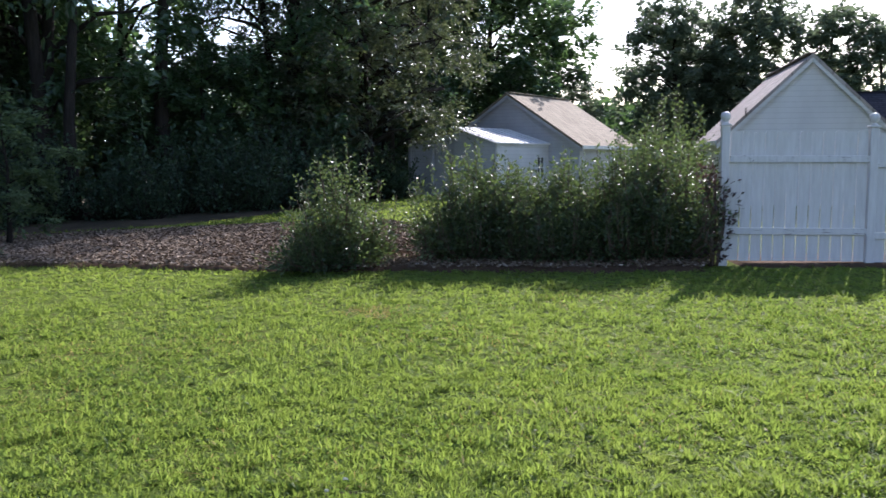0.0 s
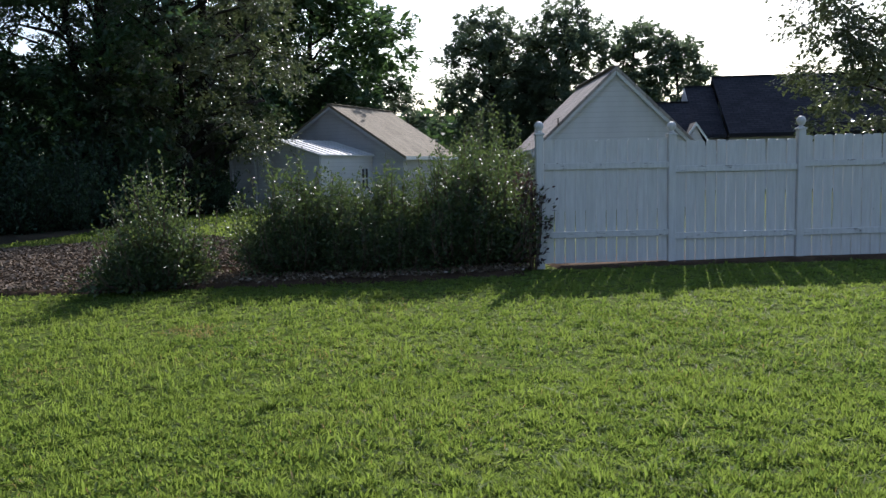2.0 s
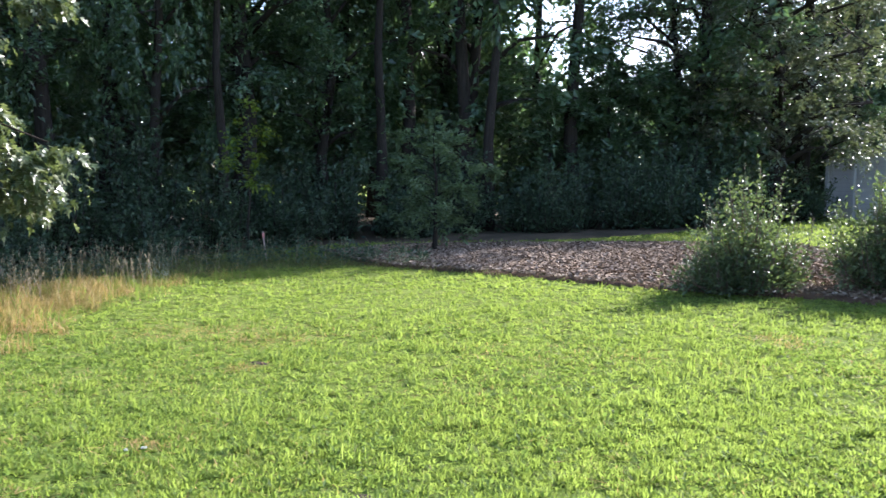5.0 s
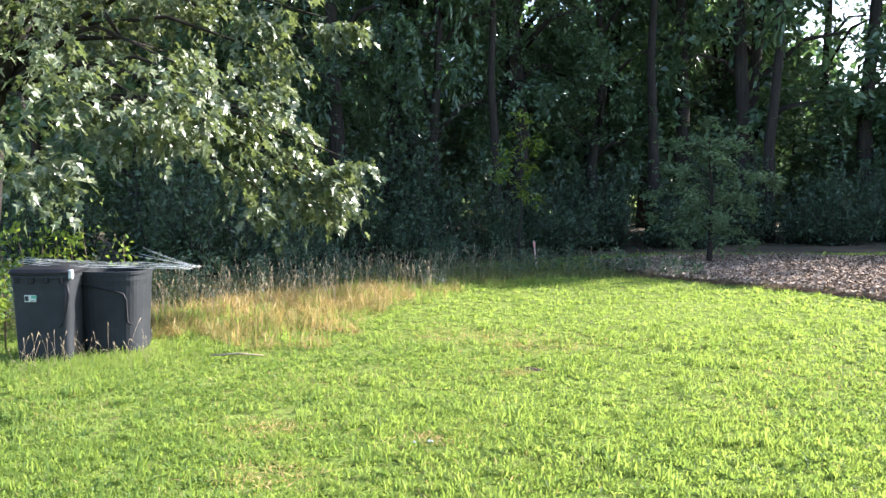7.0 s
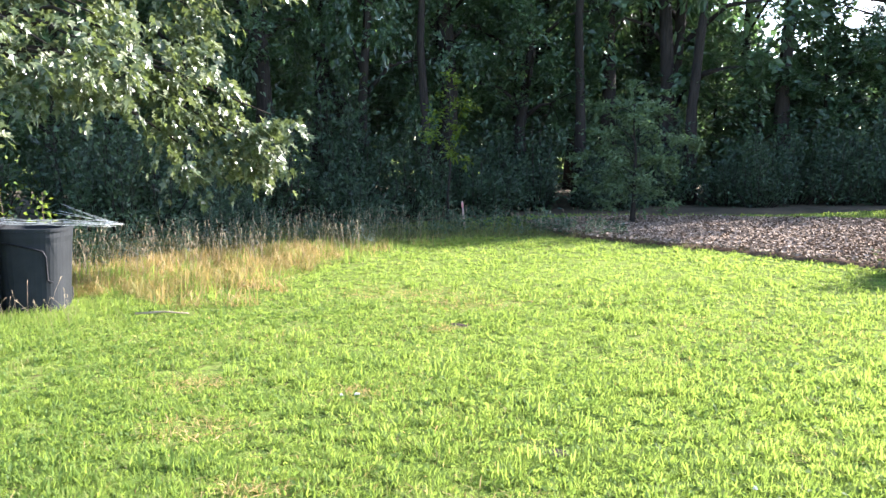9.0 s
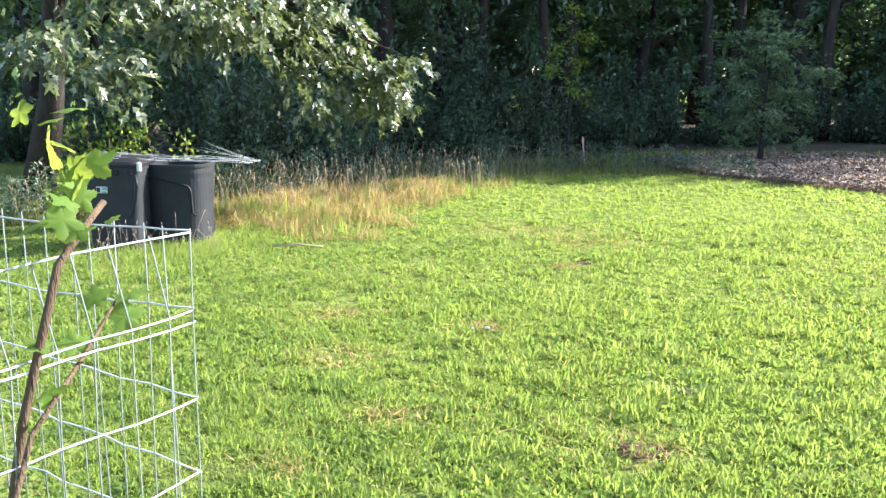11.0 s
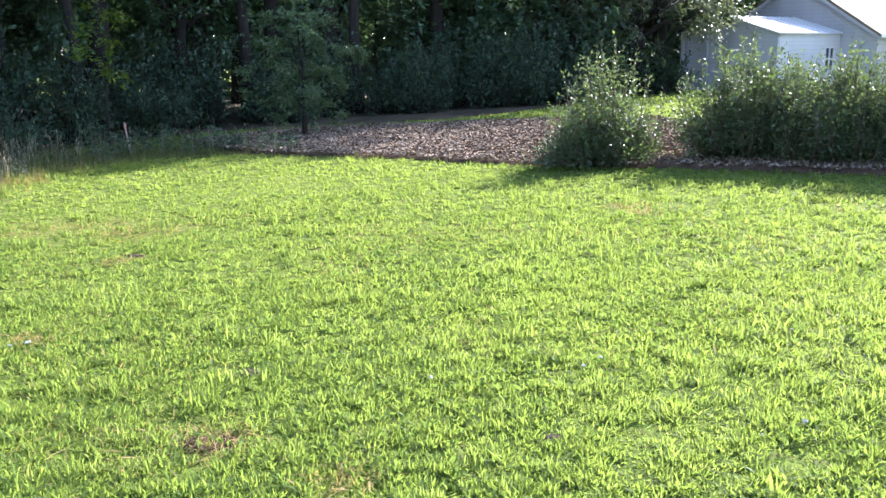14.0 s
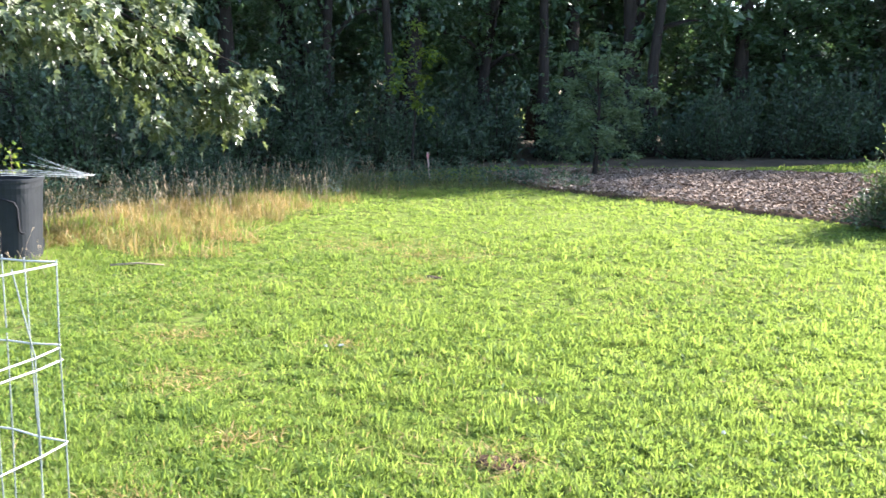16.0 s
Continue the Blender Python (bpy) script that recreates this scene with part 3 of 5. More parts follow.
def arching(rng, x, y, height, width, tilt):
    """Long thin blades in three joints that bow over towards their tips."""
    n = len(x)
    z = gz(x, y) - 0.015
    a, b = rng.uniform(0, 2 * math.pi, n), rng.uniform(0, 2 * math.pi, n)
    lean = np.abs(rng.normal(size=n)) * tilt
    rows = []
    for f, w, up in ((0.0, 1.0, 0.0), (0.4, 0.9, 0.52), (0.75, 0.6, 0.87), (1.0, 0.0, 0.98)):
        px, py = x + np.cos(b) * lean * height * f ** 1.8, y + np.sin(b) * lean * height * f ** 1.8
        pz = z + height * up / np.sqrt(1 + 0.5 * lean * lean) - height * 0.15 * lean * f ** 3
        wx, wy = np.cos(a) * width * w / 2, np.sin(a) * width * w / 2
        rows.append(np.stack([px - wx, py - wy, pz], 1))
        if w:
            rows.append(np.stack([px + wx, py + wy, pz], 1))
    v = np.stack(rows, 1).reshape(-1, 3)
    o = np.arange(n)[:, None] * 7
    f = (o + np.array([0, 1, 3, 2])).tolist() + (o + np.array([2, 3, 5, 4])).tolist() + (o + np.array([4, 5, 6])).tolist()
    return v, f


def patchy(x, y, scale, seed):
    return np.array([noise.noise((float(a) * scale, float(b) * scale, seed)) for a, b in zip(x, y)])


def lawn_edge(az):
    """How far the mown lawn reaches in a direction (degrees from +Y)."""
    return np.interp(az, [-70, -52, -46, -40, -34, -28, -22, -17, -12, -6, 0, 5, 10, 20, 30, 40, 52, 64], [11.5, 12.3, 13.2, 14.2, 15.2, 16.2, 16.8, 16.7, 15.6, 14.3, 13.3, 12.6, 12.2, 11.9, 12.0, 12.6, 13.8, 14.5])


def lawn():
    """Tufts of coarse grass, thinner and browner where the soil is poor; wider, simpler blades far off."""
    rng = np.random.default_rng(11)
    vs, fs, base = [], [], 0
    # ring from, to, tufts a square metre, blades a tuft, their height and width, how far they lean, and plain or jointed
    for r0, r1, density, per, h, w, tilt, simple in ((1.8, 2.7, 120, 9, 0.045, 0.010, 1.1, True), (2.7, 4.6, 820, 10, 0.027, 0.013, 1.5, True), (2.7, 4.6, 580, 11, 0.036, 0.0092, 1.1, False),
                                                     (4.6, 6.5, 600, 10, 0.027, 0.016, 1.5, True), (4.6, 6.5, 350, 11, 0.035, 0.0115, 1.1, False), (6.5, 9.0, 300, 10, 0.034, 0.0145, 1.4, True),
                                                     (9.0, 12.5, 150, 9, 0.036, 0.019, 1.4, True), (12.5, 17.0, 75, 9, 0.042, 0.026, 1.4, True)):
        n = int(density * radians(114) / 2 * (r1 * r1 - r0 * r0))
        az = rng.uniform(-61, 53, n)
        r = np.sqrt(rng.uniform(r0 * r0, r1 * r1, n))
        keep = r < lawn_edge(az) + rng.normal(size=n) * 0.12
        x, y = r * np.sin(np.radians(az)), r * np.cos(np.radians(az))
        p, q, u = patchy(x, y, 1.1, 2.0), patchy(x, y, 4.5, 9.0), patchy(x, y, 11.0, 5.0)
        thin = np.zeros(n)
        for px, py, pr in THIN:
            thin = np.maximum(thin, np.exp(-((x - px) ** 2 + (y - py) ** 2) / (pr * pr)))
        keep &= rng.uniform(size=n) < (0.92 + (0.3 * p + 0.5 * q + 0.35 * u) * np.clip(6.0 / r, 0.25, 1.0)) * (1 - 0.62 * thin)
        for px, py, pr in PATCHES:
            keep &= (x - px) ** 2 + (y - py) ** 2 > (pr * rng.uniform(0.1 if pr > 0.1 else 0.75, 1.1, n)) ** 2
        tall = (h * np.clip(1 + (0.35 * p + 0.8 * q + 0.7 * u) * np.clip(5.0 / r, 0.3, 1.0), 0.35, 2.2) * (1 - 0.35 * thin) * rng.uniform(0.7, 1.3, n))[keep]
        x, y = np.repeat(x[keep], per), np.repeat(y[keep], per)
        m = len(x)
        b = rng.uniform(0, 2 * math.pi, m)
        k = rng.uniform(0.1, 1.0, m) * (0.045 if simple and r1 < 7 else 0.026 * (w / 0.0085) ** 0.6)
        v, f = blades(rng, x + np.cos(b) * k, y + np.sin(b) * k, np.repeat(tall, per) * rng.uniform(0.5, 1.35, m), w * rng.uniform(0.6, 1.35, m), tilt, b + rng.normal(size=m) * 0.9, simple)
        vs.append(v)
        fs += (f + base).tolist()
        base += len(v)
    tagged(new("lawn_grass", as_mesh("lawn_grass", np.concatenate(vs), fs, MAT["grass"])), "short bright green lawn of coarse uneven grass", "grass", kind="stuff")


lawn()


def near_lawn():
    """The lawn goes on underfoot and behind the camera, in plainer tufts."""
    rng = np.random.default_rng(15)
    n = 26000
    az, r = rng.uniform(-180, 180, n), np.sqrt(rng.uniform(0.3 ** 2, 9.0 ** 2, n))
    keep = (az < -60) | (az > 52) | (r < 2.75)
    x, y = r * np.sin(np.radians(az)), r * np.cos(np.radians(az))
    keep &= (np.hypot(x + 7.9, y - 6.3) > 1.3) & (y < 9.0)
    x, y = np.repeat(x[keep], 7), np.repeat(y[keep], 7)
    m = len(x)
    v, f = blades(rng, x + rng.normal(size=m) * 0.05, y + rng.normal(size=m) * 0.05, rng.uniform(0.02, 0.05, m), rng.uniform(0.014, 0.026, m), 1.5, None, True)
    tagged(new("near_lawn_grass", as_mesh("near_lawn_grass", v, f.tolist(), MAT["grass"])), "short green lawn round the wire cage", "grass", kind="stuff")


near_lawn()


def lawn_tufts():
    """Longer, darker clumps that stand out of the short lawn."""
    rng = np.random.default_rng(13)
    n = 1700
    az, r = rng.uniform(-58, 50, n), np.sqrt(rng.uniform(3.0 ** 2, 11.0 ** 2, n))
    x, y = r * np.sin(np.radians(az)), r * np.cos(np.radians(az))
    keep = rng.uniform(size=n) < 0.45 + 1.3 * patchy(x, y, 0.8, 23.0)
    x, y = np.repeat(x[keep], 34), np.repeat(y[keep], 34)
    spread = np.repeat(rng.uniform(0.02, 0.06, keep.sum()), 34)
    m = len(x)
    v, f = arching(rng, x + rng.normal(size=m) * spread, y + rng.normal(size=m) * spread, np.repeat(rng.uniform(0.045, 0.11, keep.sum()), 34) * rng.uniform(0.5, 1.2, m), rng.uniform(0.006, 0.013, m), 1.3)
    tagged(new("grass_tufts", as_mesh("grass_tufts", v, f, MAT["grass"])), "longer green tufts standing out of the lawn", "grass", kind="stuff")


lawn_tufts()


def dead_blades():
    """Flat dry blades and clippings, thick on the poor spots and thinly strewn elsewhere."""
    rng = np.random.default_rng(14)
    n = 16000
    az, r = rng.uniform(-58, 50, n), np.sqrt(rng.uniform(2.8 ** 2, 10.0 ** 2, n))
    x, y = r * np.sin(np.radians(az)), r * np.cos(np.radians(az))
    keep = rng.uniform(size=n) < 0.10 + 1.5 * patchy(x, y, 0.7, 31.0) + np.where(x < -1.0, 0.16, 0.0)
    xs, ys = [x[keep]], [y[keep]]
    for px, py, pr in THIN:
        k = int(800 * pr) if pr != 0.12 else 0
        xs.append(px + rng.normal(size=k) * pr * 0.55)
        ys.append(py + rng.normal(size=k) * pr * 0.45)
    x, y = np.concatenate(xs), np.concatenate(ys)
    m = len(x)
    v, f = blades(rng, x, y, rng.uniform(0.025, 0.055, m), rng.uniform(0.005, 0.011, m), 2.2)
    v[:, 2] += 0.012
    tagged(new("dead_grass", as_mesh("dead_grass", v, f.tolist(), MAT["dry"])), "flat dry brown blades lying in the lawn", "grass", kind="stuff")


dead_blades()


def far_lawn():
    """Grass on the strip of lawn behind the mulch."""
    rng = np.random.default_rng(12)
    n = 26000
    az, r = rng.uniform(-22, 30, n), np.sqrt(rng.uniform(19.0 ** 2, 31.0 ** 2, n))
    x, y = r * np.sin(np.radians(az)), r * np.cos(np.radians(az))
    keep = np.array([not inside(a, b, MULCH) and not inside(a, b, FLOOR) for a, b in zip(x, y)])
    x, y = x[keep], y[keep]
    v, f = blades(rng, x, y, rng.uniform(0.04, 0.10, len(x)), rng.uniform(0.02, 0.045, len(x)), 0.8)
    tagged(new("back_lawn_grass", as_mesh("back_lawn_grass", v, f.tolist(), MAT["grass"])), "patchily shaded grass strip behind the mulch bed", "grass", kind="stuff")


far_lawn()


def clover_flower(x, y, seed):
    """A small round white head of clover on a short stem."""
    rng = np.random.default_rng(seed)
    t = thing("clover_flower", stand(x, y), "small round white clover flower in the lawn", "flower", "clover flowers")
    tb = Tubes()
    tb.add([(0, 0, -0.02), (0.004, 0.002, 0.045)], [0.0013, 0.001], 5)
    part("stem", tb.mesh("stem", MAT["weed"]), t)
    d = rng.normal(size=(46, 3))
    d /= np.linalg.norm(d, axis=1)[:, None]
    d[:, 2] = np.abs(d[:, 2]) * 1.1 - 0.25
    v, f = leaf_set(np.array([0.004, 0.002, 0.048]) + d * 0.003, d, rng.normal(size=d.shape), np.full(46, 0.0105))
    part("petals", as_mesh("petals", v, f.tolist(), MAT["petal"]), t, "white petals")


CLOVER = [(1.31, 3.41), (-2.89, 4.69), (0.55, 4.26), (-2.81, 4.74), (-0.32, 4.02), (0.45, 4.14), (-2.8, 4.75)]
for i, (x, y) in enumerate(CLOVER):
    clover_flower(x, y, i)


def lawn_weeds():
    """Broad low leaves of clover and plantain among the grass."""
    rng = np.random.default_rng(21)
    n = 9000
    az, r = rng.uniform(-66, 60, n), np.sqrt(rng.uniform(3.0 ** 2, 9.5 ** 2, n))
    x, y = r * np.sin(np.radians(az)), r * np.cos(np.radians(az))
    p = patchy(x, y, 0.9, 14.0)
    keep = rng.uniform(size=n) < 0.35 + 1.6 * p
    x, y = x[keep], y[keep]
    k = 5
    at = np.stack([np.repeat(x, k), np.repeat(y, k), np.repeat(gz(x, y), k) + rng.uniform(0.0, 0.03, len(x) * k)], 1)
    at[:, :2] += rng.normal(size=(len(at), 2)) * 0.02
    v, f = leaf_cloud(rng, at, 0.036, DIAMOND, 0.0, 0.8)
    tagged(new("lawn_weeds", as_mesh("lawn_weeds", v, f.tolist(), MAT["weed"])), "low broad-leaved weeds growing through the lawn", "weeds", kind="stuff")


lawn_weeds()


def tall_grass():
    """Uncut, partly dry grass where the lawn meets the woods."""
    rng = np.random.default_rng(31)
    for name, mat, n, lo, hi, label in (("dry_grass", "dry", 30000, 0.05, 0.22, "uncut straw-coloured grass at the edge of the lawn"), ("rough_grass", "rough", 19000, 0.10, 0.36, "uncut green grass and weeds along the woods")):
        az = rng.uniform(-68, -8, n)
        e = lawn_edge(az)
        if mat == "dry":
            az = -39.5 + rng.normal(size=n) * 6.0
            e = lawn_edge(az)
            r = e - 0.7 + rng.normal(size=n) * np.interp(az, [-50, -38, -30], [1.7, 1.5, 0.7])
            x, y = r * np.sin(np.radians(az)), r * np.cos(np.radians(az))
            keep = (rng.uniform(size=n) < 0.42 + 1.7 * patchy(x, y, 1.3, 6.0) + 1.6 * patchy(x, y, 4.0, 3.0)) & (np.hypot(x + 7.5, y - 6.3) > 1.25) & (r > np.interp(az, [-52, -46, -40], [11.4, 10.4, 9.6]) + rng.normal(size=n) * 0.5)
        else:
            r = e - np.interp(az, [-52, -46, -34, -26], [-0.3, -0.8, -0.5, 0.3]) + np.abs(rng.normal(size=n) + 0.15) * np.interp(az, [-68, -30, -18, -8], [3.6, 3.2, 2.0, 0.4])
            keep = rng.uniform(size=n) < np.interp(az, [-68, -30, -16, -8], [1, 1, 0.6, 0.3])
        x, y = (r * np.sin(np.radians(az)))[keep], (r * np.cos(np.radians(az)))[keep]
        m = len(x)
        h = rng.uniform(lo, hi, m) * (1 + 0.5 * patchy(x, y, 0.8, 4.0)) * np.interp(az[keep], [-60, -28, -18, -8], [1.0, 1.0, 0.6, 0.35])
        v, f = arching(rng, x, y, h * rng.uniform(0.6, 1.15, m), rng.uniform(0.0035, 0.008, m), 1.25)
        tagged(new(name, as_mesh(name, v, f, MAT[mat])), label, "tall grass", kind="stuff")


tall_grass()


def dry_tufts():
    """Coarse straw and green clumps that flop over where the mower does not reach."""
    rng = np.random.default_rng(33)
    for name, mat, n, label in (("dry_tufts", "dry", 1000, "coarse straw-coloured clumps of flopped grass"), ("green_tufts", "grass", 420, "tall green clumps among the dry grass")):
        az = rng.uniform(-53, -31 if mat == "dry" else -22, n)
        r = lawn_edge(az) - 0.2 - np.abs(rng.normal(size=n)) * np.interp(az, [-53, -44, -34, -24], [2.1, 2.0, 1.3, 0.5])
        x, y = r * np.sin(np.radians(az)), r * np.cos(np.radians(az))
        keep = (rng.uniform(size=n) < 0.6 + 1.4 * patchy(x, y, 0.9, 17.0 if mat == "dry" else 27.0)) & (np.hypot(x + 7.5, y - 6.3) > 1.15) & (r > 9.4)
        k, c = 24, keep.sum()
        x, y = np.repeat(x[keep], k), np.repeat(y[keep], k)
        m = len(x)
        h = np.repeat(rng.uniform(0.10, 0.30, c) * np.interp(az[keep], [-53, -34, -24], [1.1, 1.0, 0.6]), k) * rng.uniform(0.5, 1.2, m)
        v, f = arching(rng, x + rng.normal(size=m) * 0.05, y + rng.normal(size=m) * 0.05, h, rng.uniform(0.006, 0.013, m), 1.5)
        tagged(new(name, as_mesh(name, v, f, MAT[mat])), label, "tall grass", kind="stuff")


dry_tufts()


def seed_stalks():
    """Thin dry stalks with seed heads above the rough grass."""
    rng = np.random.default_rng(41)
    tb = Tubes()
    for i in range(880):
        az = rng.uniform(-62, -14) if i < 250 else rng.uniform(-62, -34) if i < 420 else rng.uniform(-54, -26) if i < 650 else rng.uniform(-56, -47) if i < 700 else rng.uniform(-53, -30)
        r = float(lawn_edge(az)) - 0.3 + abs(rng.normal()) * (1.7 if i < 420 else 0.7) if i < 650 else 9.3 + rng.normal() * 0.35 if i < 700 else float(lawn_edge(az)) - rng.uniform(0.3, 1.8)
        x, y = r * math.sin(radians(az)), r * math.cos(radians(az))
        h = rng.uniform(0.22, 0.62) if i < 650 else rng.uniform(0.15, 0.42) if i < 700 else rng.uniform(0.25, 0.55)
        dx, dy = rng.normal() * 0.07, rng.normal() * 0.07
        z = gz(x, y)
        tb.add([(x, y, z), (x + dx * 0.5, y + dy * 0.5, z + h * 0.6), (x + dx, y + dy, z + h * 0.86), (x + dx * 1.15, y + dy * 1.15, z + h * 0.93), (x + dx * 1.3, y + dy * 1.3, z + h)], [0.0014, 0.0014, 0.0013, 0.0050, 0.001] if i < 650 else [0.0022, 0.0022, 0.0018, 0.0065, 0.001] if i >= 700 else [0.0010, 0.0010, 0.0009, 0.0036, 0.0008], 4)
    tagged(new("seed_stalks", tb.mesh("seed_stalks", MAT["dead"])), "dry grass stalks with pale seed heads", "grass stalks", kind="stuff")


seed_stalks()


def edge_weeds():
    """Tall leafy weeds where the uncut grass meets the woods."""
    rng = np.random.default_rng(43)
    tb = Tubes()
    at, way = [], []
    for i in range(230):
        az = rng.uniform(-60, -13)
        r = float(lawn_edge(az)) + 0.35 + abs(rng.normal()) * np.interp(az, [-60, -30, -13], [1.5, 1.6, 0.7])
        x, y = r * math.sin(radians(az)), r * math.cos(radians(az))
        z = gz(x, y)
        h = rng.uniform(0.25, 0.80) * np.interp(az, [-60, -24, -13], [1.0, 0.9, 0.45])
        foot = np.array([x, y, z - 0.02])
        tip = foot + np.array([rng.normal() * 0.10, rng.normal() * 0.10, h])
        tb.add([tuple(foot), tuple((foot + tip) / 2 + rng.normal(size=3) * 0.02), tuple(tip)], [0.0035, 0.003, 0.0015], 4)
        n = int(40 + 50 * h)
        t = rng.uniform(0.12, 1.0, n)[:, None]
        off = rng.normal(size=(n, 3)) * np.array([1, 1, 0.4])
        at.append(foot + (tip - foot) * t + off * 0.05)
        way.append(off + np.array([0, 0, 0.25]))
    at, way = np.concatenate(at), np.concatenate(way)
    v, f = leaf_set(at, way, np.array([0, 0, 1.0]) + rng.normal(size=at.shape) * 0.5, 0.065 * rng.uniform(0.6, 1.3, len(at)))
    w = tagged(new("edge_weeds", as_mesh("edge_weeds", v, f.tolist(), MAT["under"])), "tall leafy weeds along the edge of the woods, shade put into their colour", "weeds", kind="stuff")
    part("stem", tb.mesh("stem", MAT["dead"]), w)


edge_weeds()


def bin_grass():
    """Long green grass round the feet of the bins."""
    rng = np.random.default_rng(47)
    n = 7000
    x, y = -7.55 + rng.normal(size=n) * 0.62, 6.0 + rng.normal(size=n) * 0.62
    v, f = blades(rng, x, y, rng.uniform(0.04, 0.13, n), rng.uniform(0.003, 0.006, n), 0.7)
    tagged(new("long_grass", as_mesh("long_grass", v, f.tolist(), MAT["grass"])), "long green grass growing round the bins", "tall grass", kind="stuff")


bin_grass()


# ---- white fence ----
FX = Vector((1.745, -0.63, 0)).normalized()
POSTS = [Vector((6.40, 10.67, 0)) + FX * 1.855 * i for i in range(6)]
FENCE_TURN = math.degrees(math.atan2(FX.y, FX.x))
PANEL_TOP = [1.925, 1.895, 1.945, 1.99, 2.03]
RAIL_DROP = [(0.36, 1.305), (0.395, 1.325), (0.40, 1.37), (0.40, 1.38), (0.40, 1.38)]
PICKET_TALL = [1.0, 1.0, 1.045, 1.06, 1.07]


def lathe(profile, sides=14):
    v, f = [], []
    for r, z in profile:
        for k in range(sides):
            a = 2 * math.pi * k / sides
            v.append((r * math.cos(a), r * math.sin(a), z))
    for i in range(len(profile) - 1):
        for k in range(sides):
            f.append((i * sides + k, i * sides + (k + 1) % sides, (i + 1) * sides + (k + 1) % sides, (i + 1) * sides + k))
    f.append(tuple(range((len(profile) - 1) * sides, len(profile) * sides)))
    f.append(tuple(range(sides))[::-1])
    return v, f


def picket_mesh(width, height):
    w, c = width / 2, 0.028
    out = [(-w, 0), (w, 0), (w, height - c), (w - 0.010, height - 0.010), (w - c, height), (-w + c, height), (-w + 0.010, height - 0.010), (-w, height - c)]
    return bm_mesh("picket", prism_bm(out, 0.019), MAT["fence"])


POST_MESH = bm_mesh("post", box_bm(0.105, 0.105, 1.90, (0, 0, 0.95)), MAT["fence"], 0.006)
CAP_MESH = bm_mesh("post_cap", box_bm(0.135, 0.135, 0.03, (0, 0, 0.015)), MAT["fence"], 0.006)
FINIAL_MESH = as_mesh("finial", *lathe([(0.050, 0.0), (0.052, 0.012), (0.030, 0.022), (0.028, 0.034), (0.044, 0.046), (0.060, 0.070), (0.066, 0.098), (0.060, 0.126), (0.042, 0.148), (0.016, 0.160)]), MAT["fence"], True)
RAIL_MESH = bm_mesh("rail", box_bm(1.75, 0.038, 0.088), MAT["fence_rail"], 0.004)
PICKETS = [picket_mesh(0.1335, h) for h in (1.70, 1.696, 1.704)]


def fence(name, posts, turn, tops, label, side):
    rng = random.Random(3)
    f = thing(name, Matrix.Translation((posts[0].x, posts[0].y, gz(posts[0].x, posts[0].y))) @ Matrix.Rotation(radians(turn), 4, "Z"), label, "fence")
    inv = f.matrix_basis.inverted()
    for i, p in enumerate(posts):
        q = inv @ Vector((p.x, p.y, gz(p.x, p.y) - 0.06))
        top = tops[min(i, len(tops) - 1)] + 0.07
        base = q.z
        h = top - f.matrix_basis.translation.z - base
        po = part("post", POST_MESH, f, m=Matrix.Translation(q) @ Matrix.Rotation(radians(rng.uniform(-0.5, 0.5)), 4, "Y") @ Matrix.Diagonal((1, 1, h / 1.90, 1)))
        k = 1.90 / h
        part("post_cap", CAP_MESH, po, m=Matrix.Translation((0, 0, 1.90)) @ Matrix.Diagonal((1, 1, k, 1)))
        part("finial", FINIAL_MESH, po, "turned ball finial", Matrix.Translation((0, 0, 1.90 + 0.03 * k)) @ Matrix.Diagonal((1, 1, k, 1)))
        if i == len(posts) - 1:
            break
        nxt = inv @ Vector((posts[i + 1].x, posts[i + 1].y, 0))
        length = nxt.x - q.x
        zt = tops[i] - f.matrix_basis.translation.z
        sx = (length - 0.105) / 1.75
        for dz in RAIL_DROP[i]:
            part("rail", RAIL_MESH, f, m=Matrix.Translation(((q.x + nxt.x) / 2, -0.030 * side, zt - dz)) @ Matrix.Diagonal((sx, 1, 1, 1)))
        for k in range(12):
            x = q.x + 0.0525 + (k + 0.5) * (length - 0.105) / 12
            me = PICKETS[rng.randrange(3)]
            h = 1.70 * PICKET_TALL[i]
            part("picket", me, f, m=Matrix.Translation((x + rng.uniform(-0.002, 0.002), 0.0, zt - h + rng.uniform(-0.003, 0.003))) @ Matrix.Rotation(radians(rng.uniform(-0.35, 0.35)), 4, "Y") @ Matrix.Diagonal((1, 1, PICKET_TALL[i], 1)))
    return f


fence("picket_fence", POSTS, FENCE_TURN, PANEL_TOP, "tall weathered white wooden privacy fence with ball-topped posts", 1)
RX = Vector((math.sin(radians(31.2)), math.cos(radians(31.2)), 0))
BACK = [Vector((6.46, 10.82, 0)) + RX * 1.855 * i for i in range(4)]
fence("side_fence", BACK[1:], math.degrees(math.atan2(RX.y, RX.x)), [1.93, 1.95], "white wooden privacy fence running back from the corner post", 1)
sheet("dirt_strip", [tuple((POSTS[0] + FX * 0.15 + Vector((-0.08, -0.25, 0))).xy), tuple((POSTS[5] + Vector((-0.08, -0.22, 0))).xy), tuple((POSTS[5] + Vector((0.3, 0.9, 0))).xy), tuple((POSTS[0] + Vector((0.4, 1.0, 0))).xy)], MAT["soil"], 0.015, "strip of bare reddish soil under the fence", "soil strip", 0.12, 0.5, 0.03)


